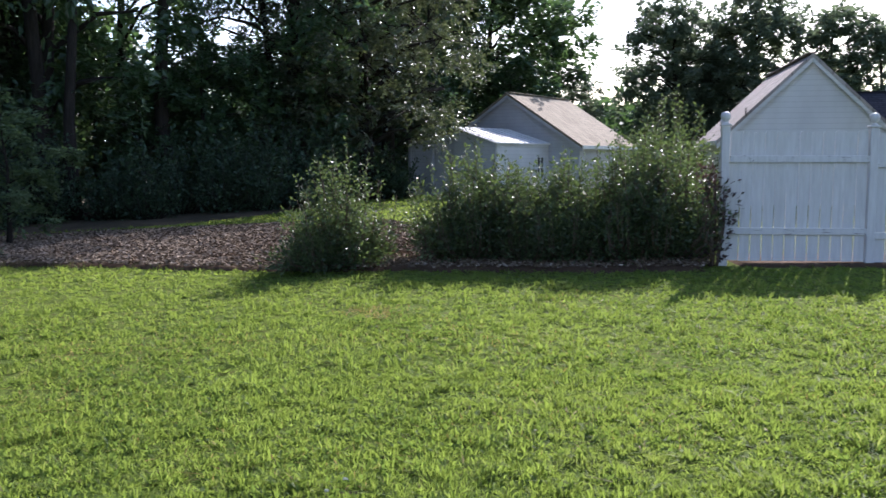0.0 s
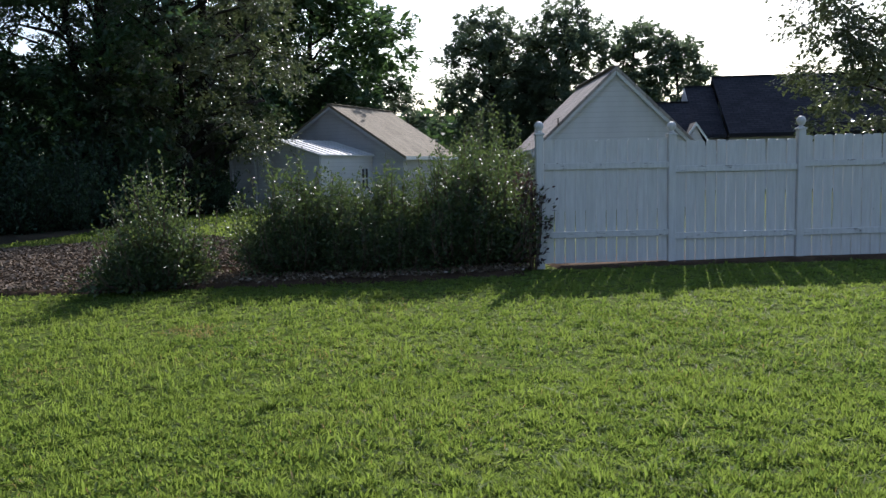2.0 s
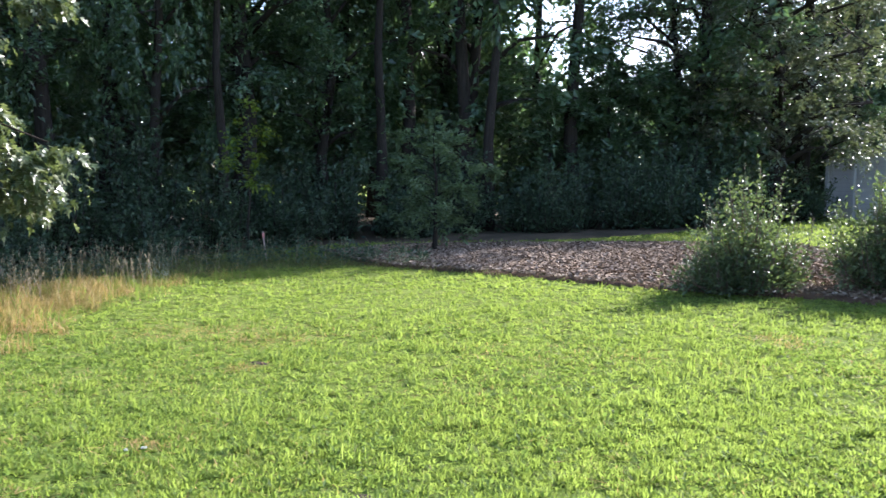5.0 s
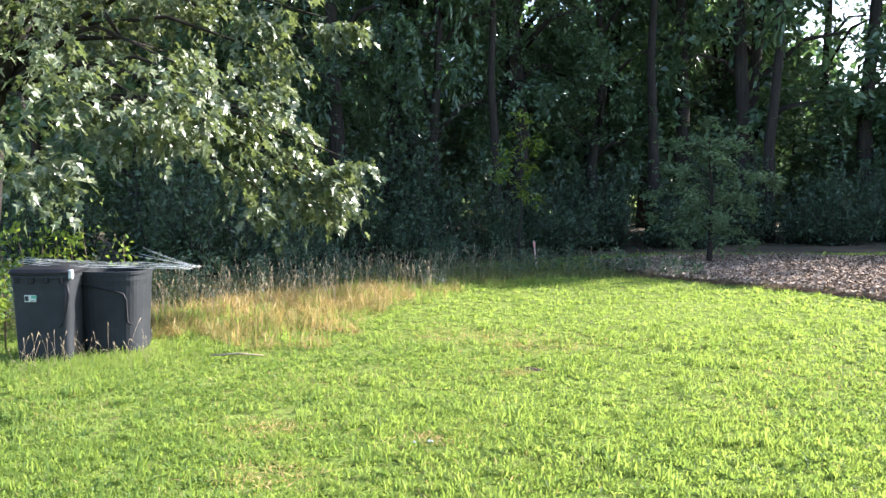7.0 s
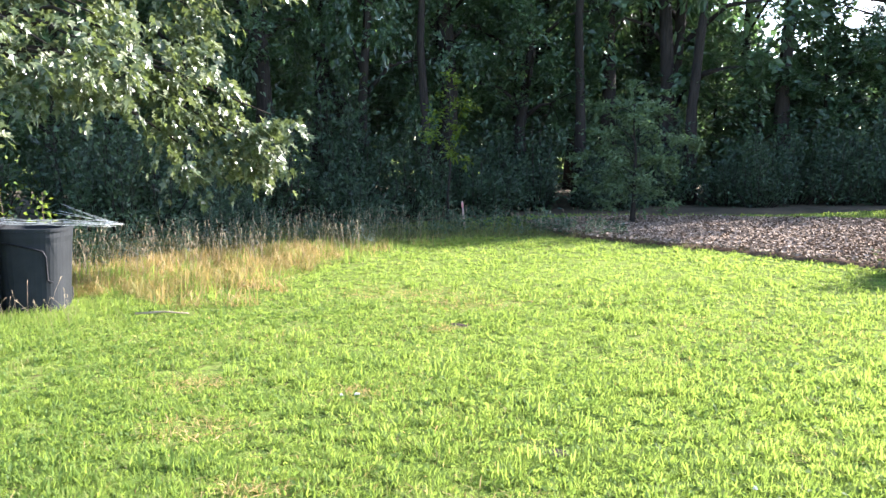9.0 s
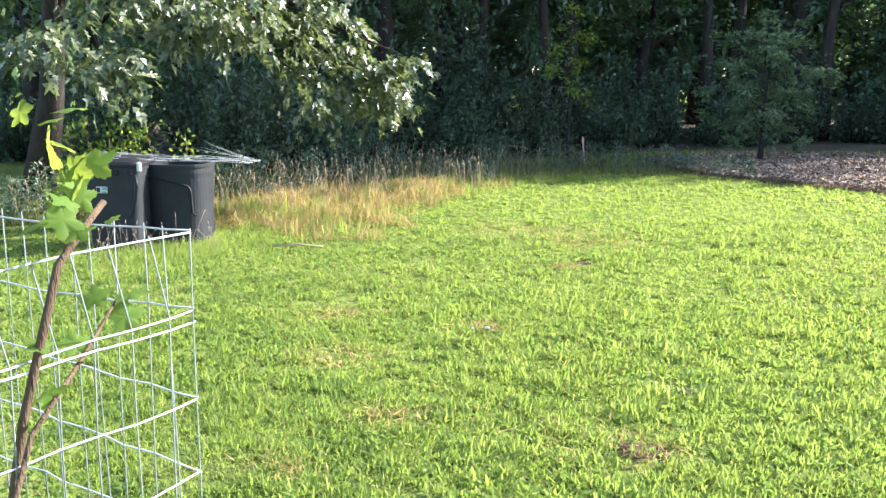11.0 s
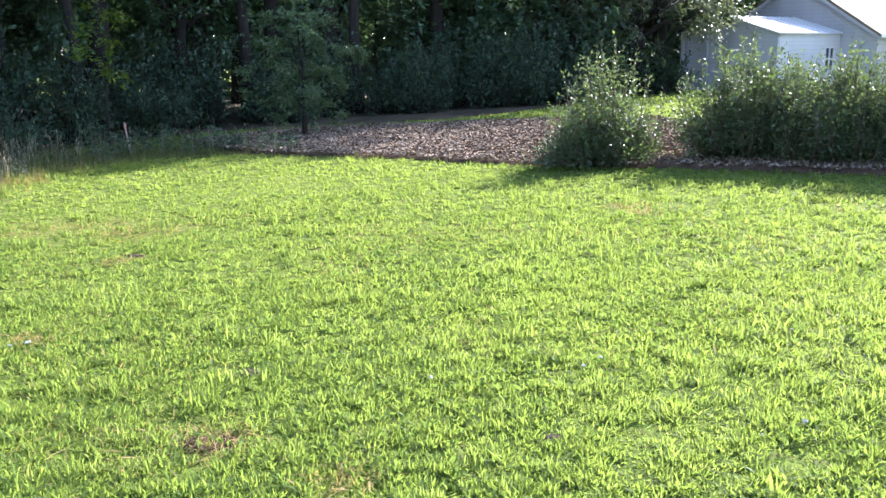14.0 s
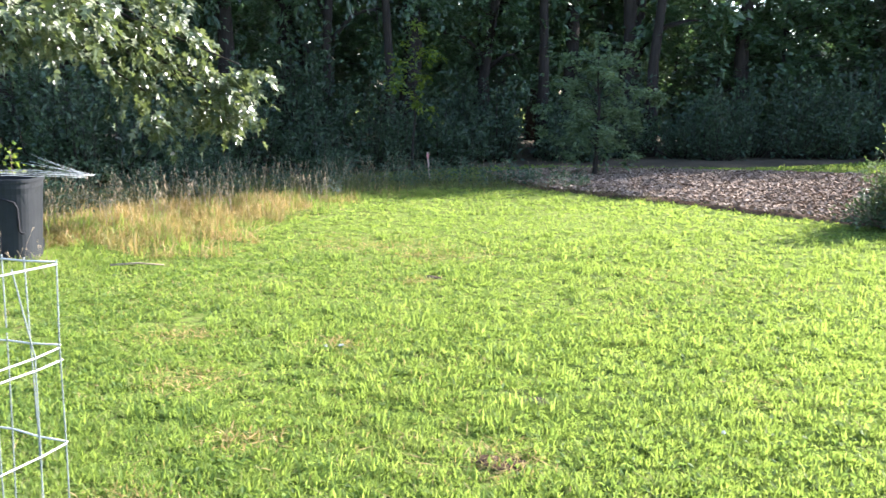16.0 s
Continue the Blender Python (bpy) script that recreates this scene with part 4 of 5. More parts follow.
# ---- buildings ----
def slab_between(pts, thick):
    """A roof plane: four corners, given thickness downwards."""
    bm = bmesh.new()
    a = [bm.verts.new(p) for p in pts]
    b = [bm.verts.new((p[0], p[1], p[2] - thick)) for p in pts]
    bm.faces.new(a)
    bm.faces.new(b[::-1])
    for i in range(4):
        bm.faces.new((a[i], b[i], b[(i + 1) % 4], a[(i + 1) % 4]))
    return bm


def gable_house(name, m, w, length, eave, apex, wall, roof, label, category, over=0.22, roof_thick=0.10):
    """Gable front at y = 0, ridge along +y; walls of one thickness, roof of two slabs, rake boards."""
    h = thing(name, m, label, category)
    s = (apex - eave) / (w / 2)
    gab = [(-w / 2, -0.1), (w / 2, -0.1), (w / 2, eave - 0.12), (0, apex - 0.12), (-w / 2, eave - 0.12)]
    for y in (0.08, length - 0.08):
        part("gable_wall", bm_mesh("gable_wall", prism_bm(gab, 0.16), MAT[wall]), h, m=Matrix.Translation((0, y, 0)))
    for x in (-w / 2 + 0.08, w / 2 - 0.08):
        part("side_wall", bm_mesh("side_wall", box_bm(0.16, length - 0.33, eave - 0.05, (x, length / 2, (eave - 0.25) / 2)), MAT[wall]), h)
    for sg in (-1, 1):
        ex = w / 2 + over
        ez = apex - s * ex
        pts = [(0.0, -over - 0.05, apex), (0.0, length + over, apex), (sg * ex, length + over, ez), (sg * ex, -over - 0.05, ez)]
        part("roof", bm_mesh("roof", slab_between(pts, roof_thick), MAT[roof]), h)
        fas = [(0.004 * sg, -over - 0.03, apex - 0.102), (0.004 * sg, -over - 0.002, apex - 0.102), (sg * ex, -over - 0.002, ez - 0.102), (sg * ex, -over - 0.03, ez - 0.102)]
        part("rake_board", bm_mesh("rake_board", slab_between(fas, 0.13), MAT[wall]), h)
        fc = [(sg * (ex + 0.002), -over, ez + 0.0), (sg * (ex + 0.002), length + over, ez), (sg * (ex + 0.03), length + over, ez), (sg * (ex + 0.03), -over, ez)]
        part("fascia", bm_mesh("fascia", slab_between(fc, 0.13), MAT["trim"]), h)
    part("ridge_cap", bm_mesh("ridge_cap", box_bm(0.24, length + 2 * over, 0.03, (0, length / 2, apex + 0.012)), MAT[roof], 0.008), h)
    return h


SHED = Matrix.Translation((10.98, 34.23, 0.29)) @ Matrix.Rotation(-0.82, 4, "Z")
shed = gable_house("garden_shed", SHED, 6.15, 5.13, 1.90, 3.88, "siding_grey", "shingle_tan", "grey-sided outbuilding with a tan shingle gable roof", "shed")
# lean-to on the gable wall, with a white metal roof that falls to one side
rl = slab_between([(-0.05, -4.25, 2.44), (-0.05, -0.01, 2.44), (1.85, -0.01, 1.84), (1.85, -4.25, 1.84)], 0.05)
lean = part("lean_to_roof", bm_mesh("lean_to_roof", rl, MAT["metal_roof"]), shed, "sloping white metal roof")
for i in range(9):
    y = -4.1 + i * 0.5
    part("seam", bm_mesh("seam", slab_between([(-0.05, y, 2.465), (-0.05, y + 0.03, 2.465), (1.85, y + 0.03, 1.865), (1.85, y, 1.865)], 0.024), MAT["metal_roof"]), lean)
part("front_wall", bm_mesh("front_wall", prism_bm([(0.0, -0.1), (1.75, -0.1), (1.75, 1.80), (0.0, 2.36)], 0.12), MAT["siding_grey"]), shed, m=Matrix.Translation((0, -4.08, 0)))
sw = bmesh.new()
for y0, y1, z0, z1 in ((-4.02, -0.95, -0.1, 1.80), (-0.95, -0.32, -0.1, 0.52), (-0.95, -0.32, 1.34, 1.80), (-0.32, -0.01, -0.1, 1.80)):
    b = box_bm(0.12, y1 - y0, z1 - z0, (1.69, (y0 + y1) / 2, (z0 + z1) / 2))
    tmp = bpy.data.meshes.new("t")
    b.to_mesh(tmp)
    sw.from_mesh(tmp)
    b.free()
    bpy.data.meshes.remove(tmp)
# whiter siding than the front: this wall's brighter light is put into its colour
part("side_wall", bm_mesh("side_wall", sw, MAT["siding_white"]), shed)
wf = part("window", bm_mesh("window", box_bm(0.02, 0.59, 0.78, (1.69, -0.635, 0.93)), MAT["dark_glass"]), shed, "small dark window")
for y in (-0.93, -0.635, -0.34):
    part("window_frame", bm_mesh("window_frame", box_bm(0.05, 0.05, 0.82, (1.715, y, 0.93)), MAT["trim"], 0.004), wf)
for z in (0.53, 0.93, 1.33):
    part("window_frame", bm_mesh("window_frame", box_bm(0.048, 0.54, 0.045, (1.716, -0.635, z)), MAT["trim"], 0.004), wf)
# open bay beside it under a low roof
part("bay_roof", bm_mesh("bay_roof", slab_between([(-2.1, -4.3, 2.02), (-2.1, -0.01, 2.02), (-0.08, -0.01, 2.30), (-0.08, -4.3, 2.30)], 0.08), MAT["shingle_dark"]), shed)
for x in (-1.95, -0.95):
    part("bay_post", bm_mesh("bay_post", box_bm(0.11, 0.11, 2.05, (x, -4.12, 0.96)), MAT["siding_grey"], 0.005), shed)
part("bay_front", bm_mesh("bay_front", prism_bm([(-1.88, -0.1), (-0.06, -0.1), (-0.06, 2.18), (-1.88, 1.95)], 0.08), MAT["siding_grey"]), shed, m=Matrix.Translation((0, -3.92, 0)))
part("bay_wall", bm_mesh("bay_wall", box_bm(0.08, 3.9, 1.98, (-1.95, -2.05, 0.93)), MAT["siding_grey"]), shed)

BARN = Matrix.Translation((14.72, 20.46, 0.35)) @ Matrix.Rotation(-0.43, 4, "Z")
barn = gable_house("white_garage", BARN, 4.4, 6.5, 1.80, 3.90, "siding_white", "shingle_brown", "white gabled garage with faded brown shingles", "garage", over=0.12)
part("vent", bm_mesh("vent", box_bm(0.02, 0.10, 0.20, (-1.62, -0.26, 2.42)), MAT["plastic_dark"]), barn)

def dark_house():
    """A house in three wings, each a step lower, whose steep charcoal roofs show over the fence."""
    turn = Matrix.Translation((28.33, 31.06, 0.42)) @ Matrix.Rotation(radians(-32), 4, "Z")
    h = thing("dark_roofed_house", turn, "white house with steep stepped charcoal shingle roofs", "house")
    for x0, x1, ridge, eave, back, fore, inset in ((-0.6, 7.5, 4.95, 2.3, 4.2, 0.0, 0.6), (-1.80, -0.604, 4.55, 2.3, 3.6, 0.0, 0.03), (-4.6, -1.81, 3.78, 2.0, 2.85, -1.42, 0.2)):
        w = x1 - x0
        part("wall", bm_mesh("wall", box_bm(w - 0.3, back * 1.6, eave - 0.05, ((x0 + x1) / 2, fore, (eave - 0.05) / 2 - 0.1)), MAT["siding_white"]), h)
        for sg in (-1, 1):
            pts = [(x0, fore, ridge), (x1, fore, ridge), (x1, fore + sg * back, eave), (x0, fore + sg * back, eave)]
            part("roof", bm_mesh("roof", slab_between(pts, 0.14), MAT["shingle_dark"]), h)
        gab = prism_bm([(-back, eave - 0.05), (back, eave - 0.05), (0, ridge - 0.05)], 0.12)
        part("gable_wall", bm_mesh("gable_wall", gab, MAT["siding_white"]), h, m=Matrix.Translation((x0 + inset, fore, 0)) @ Matrix.Rotation(math.pi / 2, 4, "Z"))
        part("ridge_cap", bm_mesh("ridge_cap", box_bm(w, 0.22, 0.035, ((x0 + x1) / 2, fore, ridge + 0.014)), MAT["shingle_dark"], 0.008), h)
    for x, wd, y, z in ((-1.98, 0.7, -4.4, 1.70),):
        d = prism_bm([(-wd, -0.5), (wd, -0.5), (0, wd * 1.4)], 0.14)
        g = part("gable_end", bm_mesh("gable_end", d, MAT["siding_white"]), h, "small white gable end", Matrix.Translation((x, y, z)))
        for sg in (-1, 1):
            ro = slab_between([(0, -0.2, wd * 1.4 + 0.1), (0, 1.6, wd * 1.4 + 0.1), (sg * (wd + 0.12), 1.6, -0.12), (sg * (wd + 0.12), -0.2, -0.12)], 0.07)
            part("porch_roof", bm_mesh("porch_roof", ro, MAT["shingle_dark"]), g)
            fa = slab_between([(0, -0.24, wd * 1.4 + 0.1), (0, -0.202, wd * 1.4 + 0.1), (sg * (wd + 0.12), -0.202, -0.12), (sg * (wd + 0.12), -0.24, -0.12)], 0.14)
            part("rake_board", bm_mesh("rake_board", fa, MAT["trim"]), g)


dark_house()


# ---- hedge ----
HB = [bush_meshes(101, 1.95, 1.75, 1.68, 120, 90, 0.062, shoots=60, peak=0.9, inner=2000), bush_meshes(102, 2.2, 1.7, 1.55, 135, 100, 0.062, shoots=56, inner=2600),
      bush_meshes(103, 2.1, 1.7, 1.72, 140, 105, 0.062, shoots=66, inner=2600)]
bush("hedge_shrub", HB[0], stand(1.55, 12.55, 20), "upright glossy green shrub standing alone in mulch", "hedge shrubs")
for x, y, k, turn, sz in ((3.45, 12.35, 1, 0, 1.0), (4.05, 12.0, 2, 60, 0.78), (4.6, 11.8, 1, 75, 0.92), (5.45, 11.4, 2, 200, 1.0), (5.86, 11.38, 1, 130, 1.04)):
    bush("hedge_shrub", HB[k], stand(x, y, turn, sz), "dense dark green shrub with upright shoots", "hedge shrubs")
MAT["wine"] = leaf_material("wine_dark_leaves", (0.022, 0.016, 0.018), (0.048, 0.034, 0.034), (0.09, 0.06, 0.055), (0.16, 0.08, 0.07), 0.2, 0.45, 1.5, 0.4)
bush("climbing_shrub", bush_meshes(105, 0.40, 0.34, 1.30, 9, 34, 0.085, "wine", shoots=3, peak=0.2), stand(6.24, 10.62, 0), "thin dark wine-coloured shrub leaning on the fence post", "")
TALL = bush_meshes(104, 2.4, 2.0, 3.0, 90, 110, 0.085, shoots=40)
for x, y, turn, sz in ((8.0, 14.9, 0, 0.78), (7.2, 14.2, 140, 0.72)):
    bush("tall_shrub", TALL, stand(x, y, turn, sz), "tall sunlit green shrub behind the hedge", "tall shrubs")


# ---- trees ----
def woods():
    A = [tree_meshes(201, 10.5, 3.3, 1.2, 0.20, 130, 160, 0.125, "woods", clump_r=0.75, droop=0.12, lobes=18), tree_meshes(202, 12.0, 3.0, 1.6, 0.24, 130, 160, 0.125, "woods", clump_r=0.75, droop=0.12, lobes=20),
         tree_meshes(203, 9.0, 3.2, 0.7, 0.15, 130, 160, 0.125, "woods", clump_r=0.72, droop=0.12, lobes=16), tree_meshes(204, 13.0, 3.6, 1.8, 0.28, 140, 160, 0.13, "woods", clump_r=0.78, droop=0.12, lobes=21),
         tree_meshes(206, 11.5, 3.5, 0.9, 0.22, 110, 70, 0.235, "woods", clump_r=0.85, droop=0.12, lobes=18), tree_meshes(207, 13.0, 3.4, 1.4, 0.26, 110, 70, 0.235, "woods", clump_r=0.85, droop=0.12, lobes=20)]
    spots = [(-18.5, 16.5, 0), (-15.8, 18.4, 2), (-13.2, 18.0, 1), (-11.6, 20.2, 2), (-10.4, 22.6, 3), (-8.6, 24.4, 0), (-6.6, 26.0, 1), (-4.8, 27.2, 4), (-6.0, 28.6, 4), (-20.5, 20.5, 5), (-17.0, 22.0, 5), (-14.0, 22.8, 3), (-12.0, 26.0, 4), (-9.4, 28.2, 5), (-6.6, 30.4, 5), (-6.2, 33.2, 5), (-22.0, 25.5, 4), (-17.5, 27.5, 5), (-13.6, 30.0, 4), (-9.8, 33.0, 4), (-7.4, 36.5, 4), (-24.0, 15.5, 5), (-17.2, 12.6, 4), (4.5, 36.5, 5), (8.5, 41.0, 5), (3.4, 40.5, 4), (-3.6, 33.8, 4), (1.3, 31.6, 2), (2.3, 31.0, 4)]
    low = [(-2.6, 28.6), (-0.7, 29.8), (0.9, 31.4), (-2.0, 32.4), (-4.2, 30.6), (2.6, 33.0), (7.4, 37.6), (8.9, 40.0), (6.3, 35.6), (-14.6, 24.0), (-11.4, 23.4), (-9.4, 25.8), (-17.2, 19.6), (-6.9, 27.2)]
    made = {}
    for i, (x, y, k) in enumerate(spots):
        m = stand(x, y, (i * 77) % 360, 0.92 + 0.16 * ((i * 37) % 10) / 10, 1.38 if x < -4 and 17 < y < 29 else 1.0)
        if k not in made:
            made[k] = tree("woodland_tree", A[k], m, "tall broadleaf tree with a dark dense crown at the woods edge", "tree", "woodland trees")
        else:
            copy_thing(made[k], m)
    small = tree_meshes(205, 5.2, 2.3, 0.3, 0.10, 84, 66, 0.19, "woods", clump_r=0.62, droop=0.12, lobes=14)
    for i, (x, y) in enumerate(low):
        tree("understory_tree", small, stand(x, y, i * 83, 0.95 + 0.1 * (i % 3)), "low leafy tree under the taller woods", "tree", "understory trees")
    U = [bush_meshes(301, 2.8, 2.4, 1.9, 60, 52, 0.115, "under", 8), bush_meshes(302, 2.4, 2.4, 2.6, 60, 52, 0.115, "under", 10)]
    made = {}
    k = 0
    for x, y, s in ((-17.5, 13.2, 1), (-15.4, 14.2, 1.1), (-13.3, 15.0, 0.9), (-11.8, 16.3, 1.0), (-10.4, 17.4, 0.9), (-9.6, 19.0, 0.85), (-8.6, 20.8, 1.0), (-7.6, 22.6, 0.9), (-6.2, 23.8, 1.0), (-4.8, 24.8, 0.9), (-3.0, 25.6, 1.0),
                    (-1.4, 26.6, 0.9), (0.2, 27.6, 1.0), (1.8, 28.6, 1.1), (-14.2, 17.2, 1.3), (-11.6, 19.0, 1.3), (-8.9, 22.8, 1.3), (-5.6, 26.0, 1.3), (-20.0, 12.4, 1.2), (-12.9, 12.9, 0.9), (-11.4, 14.4, 0.8), (-15.6, 11.6, 1.0), (-12.6, 13.4, 1.2), (3.2, 28.6, 1.0), (5.4, 31.0, 1.0), (1.0, 26.8, 0.85), (2.4, 27.1, 0.9), (-0.2, 26.6, 0.9), (-5.6, 23.4, 0.9), (-2.2, 25.0, 0.8)):
        j = k % 2
        m = stand(x, y, (k * 61) % 360, s)
        if j not in made:
            made[j] = bush("woodland_shrub", U[j], m, "leafy undergrowth shrub at the woods edge, darkened in colour for shade", "woodland shrubs")
        else:
            copy_thing(made[j], m)
        k += 1


woods()
tree("shade_tree", tree_meshes(210, 12.2, 4.7, 1.1, 0.30, 320, 140, 0.135, "garden", clump_r=0.78, droop=0.35, lobes=32), stand(4.75, 31.1, 30, 1.04), "broad dark-leaved tree shading the yard beside the shed")
tree("shade_tree", tree_meshes(211, 12.5, 4.3, 1.2, 0.24, 390, 62, 0.34, "woods", clump_r=0.8, droop=0.1, lobes=26), stand(13.4, 44.8, 80, 1.12), "tall dark tree rising behind the shed")
PINE = tree_meshes(215, 15.0, 3.0, 7.5, 0.17, 70, 110, 0.20, "woods", clump_r=0.9)
for x, y, turn, sz in ((-6.9, 24.2, 0, 1.0), (-4.1, 25.7, 120, 1.05), (-13.0, 20.2, 200, 0.95), (-9.9, 20.4, 300, 0.85)):
    tree("tall_tree", PINE, stand(x, y, turn, sz), "tall straight tree with a bare trunk and high crown", "tree", "tall trees")
HIGH = tree_meshes(216, 20.0, 3.5, 10.2, 0.24, 150, 66, 0.27, "woods", clump_r=0.85, lobes=18)
for x, y, turn in ((5.7, 32.6, 0), (2.2, 31.5, 70), (-1.8, 28.5, 140), (8.4, 36.5, 210), (-5.0, 26.2, 280)):
    tree("tall_tree", HIGH, stand(x, y, turn), "very tall slender tree with a high dense crown", "tree", "tall trees")
tree("young_tree", tree_meshes(212, 3.0, 0.95, 0.35, 0.055, 60, 60, 0.105, "young", clump_r=0.34, lobes=14,
                             boughs=((1.22, 0.26, 1.72, 0.17, 45), (0.92, 0.22, 1.82, 0.27, 85), (0.75, 0.15, 1.2, 0.26, 60), (0.72, 0.2, 0.42, 0.24, 50), (-0.95, -0.2, 1.55, 0.33, 95), (-0.8, -0.15, 2.05, 0.27, 75), (-1.05, -0.2, 0.95, 0.26, 55),
                                     (0.02, 0, 2.95, 0.2, 70), (0.3, -0.6, 1.0, 0.3, 130), (0.45, 0.1, 2.45, 0.27, 100), (-0.35, 0.6, 1.3, 0.35, 110), (-0.4, -0.4, 0.5, 0.25, 70))), stand(-4.21, 18.93, 0), "young green sapling planted in the mulch")
# stands in shade; the bright vine leaf colour stands in for sunlight
tree("bright_sapling", tree_meshes(217, 3.5, 0.75, 1.3, 0.035, 26, 24, 0.12, "vine", clump_r=0.3, lobes=8), stand(-8.45, 18.7, 0), "slim sapling with yellow-green leaves before the woods, brightened in colour for sunlight")
tree("oak_tree", tree_meshes(213, 9.4, 3.8, 3.0, 0.22, 230, 78, 0.16, "oak", clump_r=0.6, droop=1.1, shape=LOBED, lean=(3.7, -0.6), lobes=22,
                             boughs=((4.7, -1.4, 2.8, 0.6, 130), (5.0, -1.0, 2.75, 0.6, 130), (5.3, -0.5, 2.75, 0.6, 130), (5.5, 0.1, 2.7, 0.6, 130), (5.2, -0.7, 3.2, 0.7, 130), (4.5, -1.7, 3.3, 0.7, 130), (5.2, 1.0, 2.1, 0.75, 170), (5.75, 1.25, 1.85, 0.5, 130), (6.05, 1.45, 2.15, 0.40, 80), (5.5, 0.9, 1.5, 0.42, 110), (5.95, 1.35, 1.65, 0.32, 60), (4.6, -2.1, 2.05, 0.5, 110), (4.4, -2.5, 2.25, 0.5, 100), (5.2, 1.2, 3.5, 0.6, 130), (5.75, 1.45, 4.0, 0.42, 80), (5.1, 1.3, 5.0, 0.7, 110), (5.2, 0.3, 2.9, 0.8, 170))), stand(-13.0, 8.2, 0), "large oak with broad sunlit green leaves")
tree("garden_tree", tree_meshes(214, 8.0, 2.9, 1.0, 0.17, 180, 140, 0.125, "garden", clump_r=0.62, lobes=22), stand(17.3, 13.5, 0, 0.95), "leafy green tree behind the fence")
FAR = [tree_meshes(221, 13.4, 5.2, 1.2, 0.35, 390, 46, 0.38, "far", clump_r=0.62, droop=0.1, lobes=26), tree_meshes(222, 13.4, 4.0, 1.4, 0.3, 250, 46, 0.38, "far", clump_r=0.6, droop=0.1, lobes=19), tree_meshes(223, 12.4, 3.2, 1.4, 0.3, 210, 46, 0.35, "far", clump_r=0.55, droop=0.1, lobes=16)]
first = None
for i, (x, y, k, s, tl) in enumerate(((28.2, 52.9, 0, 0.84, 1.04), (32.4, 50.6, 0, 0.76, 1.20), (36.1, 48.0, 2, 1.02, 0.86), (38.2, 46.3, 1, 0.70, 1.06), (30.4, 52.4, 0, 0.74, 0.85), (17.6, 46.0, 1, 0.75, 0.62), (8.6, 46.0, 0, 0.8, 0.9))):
    tree("distant_tree", FAR[k], stand(x, y, i * 70, s, tl), "tall tree far behind the houses, haze painted into its leaf colour", "tree", "distant trees")


def far_woods():
    """A low belt of foliage that closes the view behind the trees."""
    rng = np.random.default_rng(61)
    at = []
    for i in range(760):
        az = rng.uniform(-80, 62) if i < 420 else rng.uniform(-62, -3) if i >= 640 else rng.uniform(-60, -8) if i < 540 else rng.uniform(13, 33)
        r = rng.uniform(44, 58) if az < 5 else rng.uniform(60, 80)
        h = (11.0 if az < -14 else 7.5 if az < -6 else 4.5 if az < 2 else 5.5 if az < 16 else 4.0) * rng.uniform(0.05, 1.0)
        c = np.array([r * math.sin(radians(az)), r * math.cos(radians(az)), h])
        at.append(c + rng.normal(size=(105, 3)) * np.array([1.6, 1.6, 1.1]))
    at = np.concatenate(at)
    v, f = leaf_cloud(rng, at[at[:, 2] > 0.1], 0.78, DIAMOND, 0.2)
    tagged(new("far_woods", as_mesh("far_woods", v, f.tolist(), MAT["woods"])), "distant belt of dark green woods", "woods", kind="stuff")


far_woods()


# ---- rubbish bins with a wire panel on top ----
def rounded_ring(wx, wy, z, n=36, p=3.7):
    out = []
    for k in range(n):
        a = 2 * math.pi * k / n
        c, s = math.cos(a), math.sin(a)
        out.append((math.copysign(abs(c) ** (2 / p), c) * wx / 2, math.copysign(abs(s) ** (2 / p), s) * wy / 2, z))
    return out


def loft(rings, material, name, caps=(True, True)):
    v = [p for r in rings for p in r]
    n = len(rings[0])
    f = [(i * n + k, i * n + (k + 1) % n, (i + 1) * n + (k + 1) % n, (i + 1) * n + k) for i in range(len(rings) - 1) for k in range(n)]
    if caps[0]:
        f.append(tuple(range(n))[::-1])
    if caps[1]:
        f.append(tuple(range((len(rings) - 1) * n, len(rings) * n)))
    return as_mesh(name, v, f, material, False)


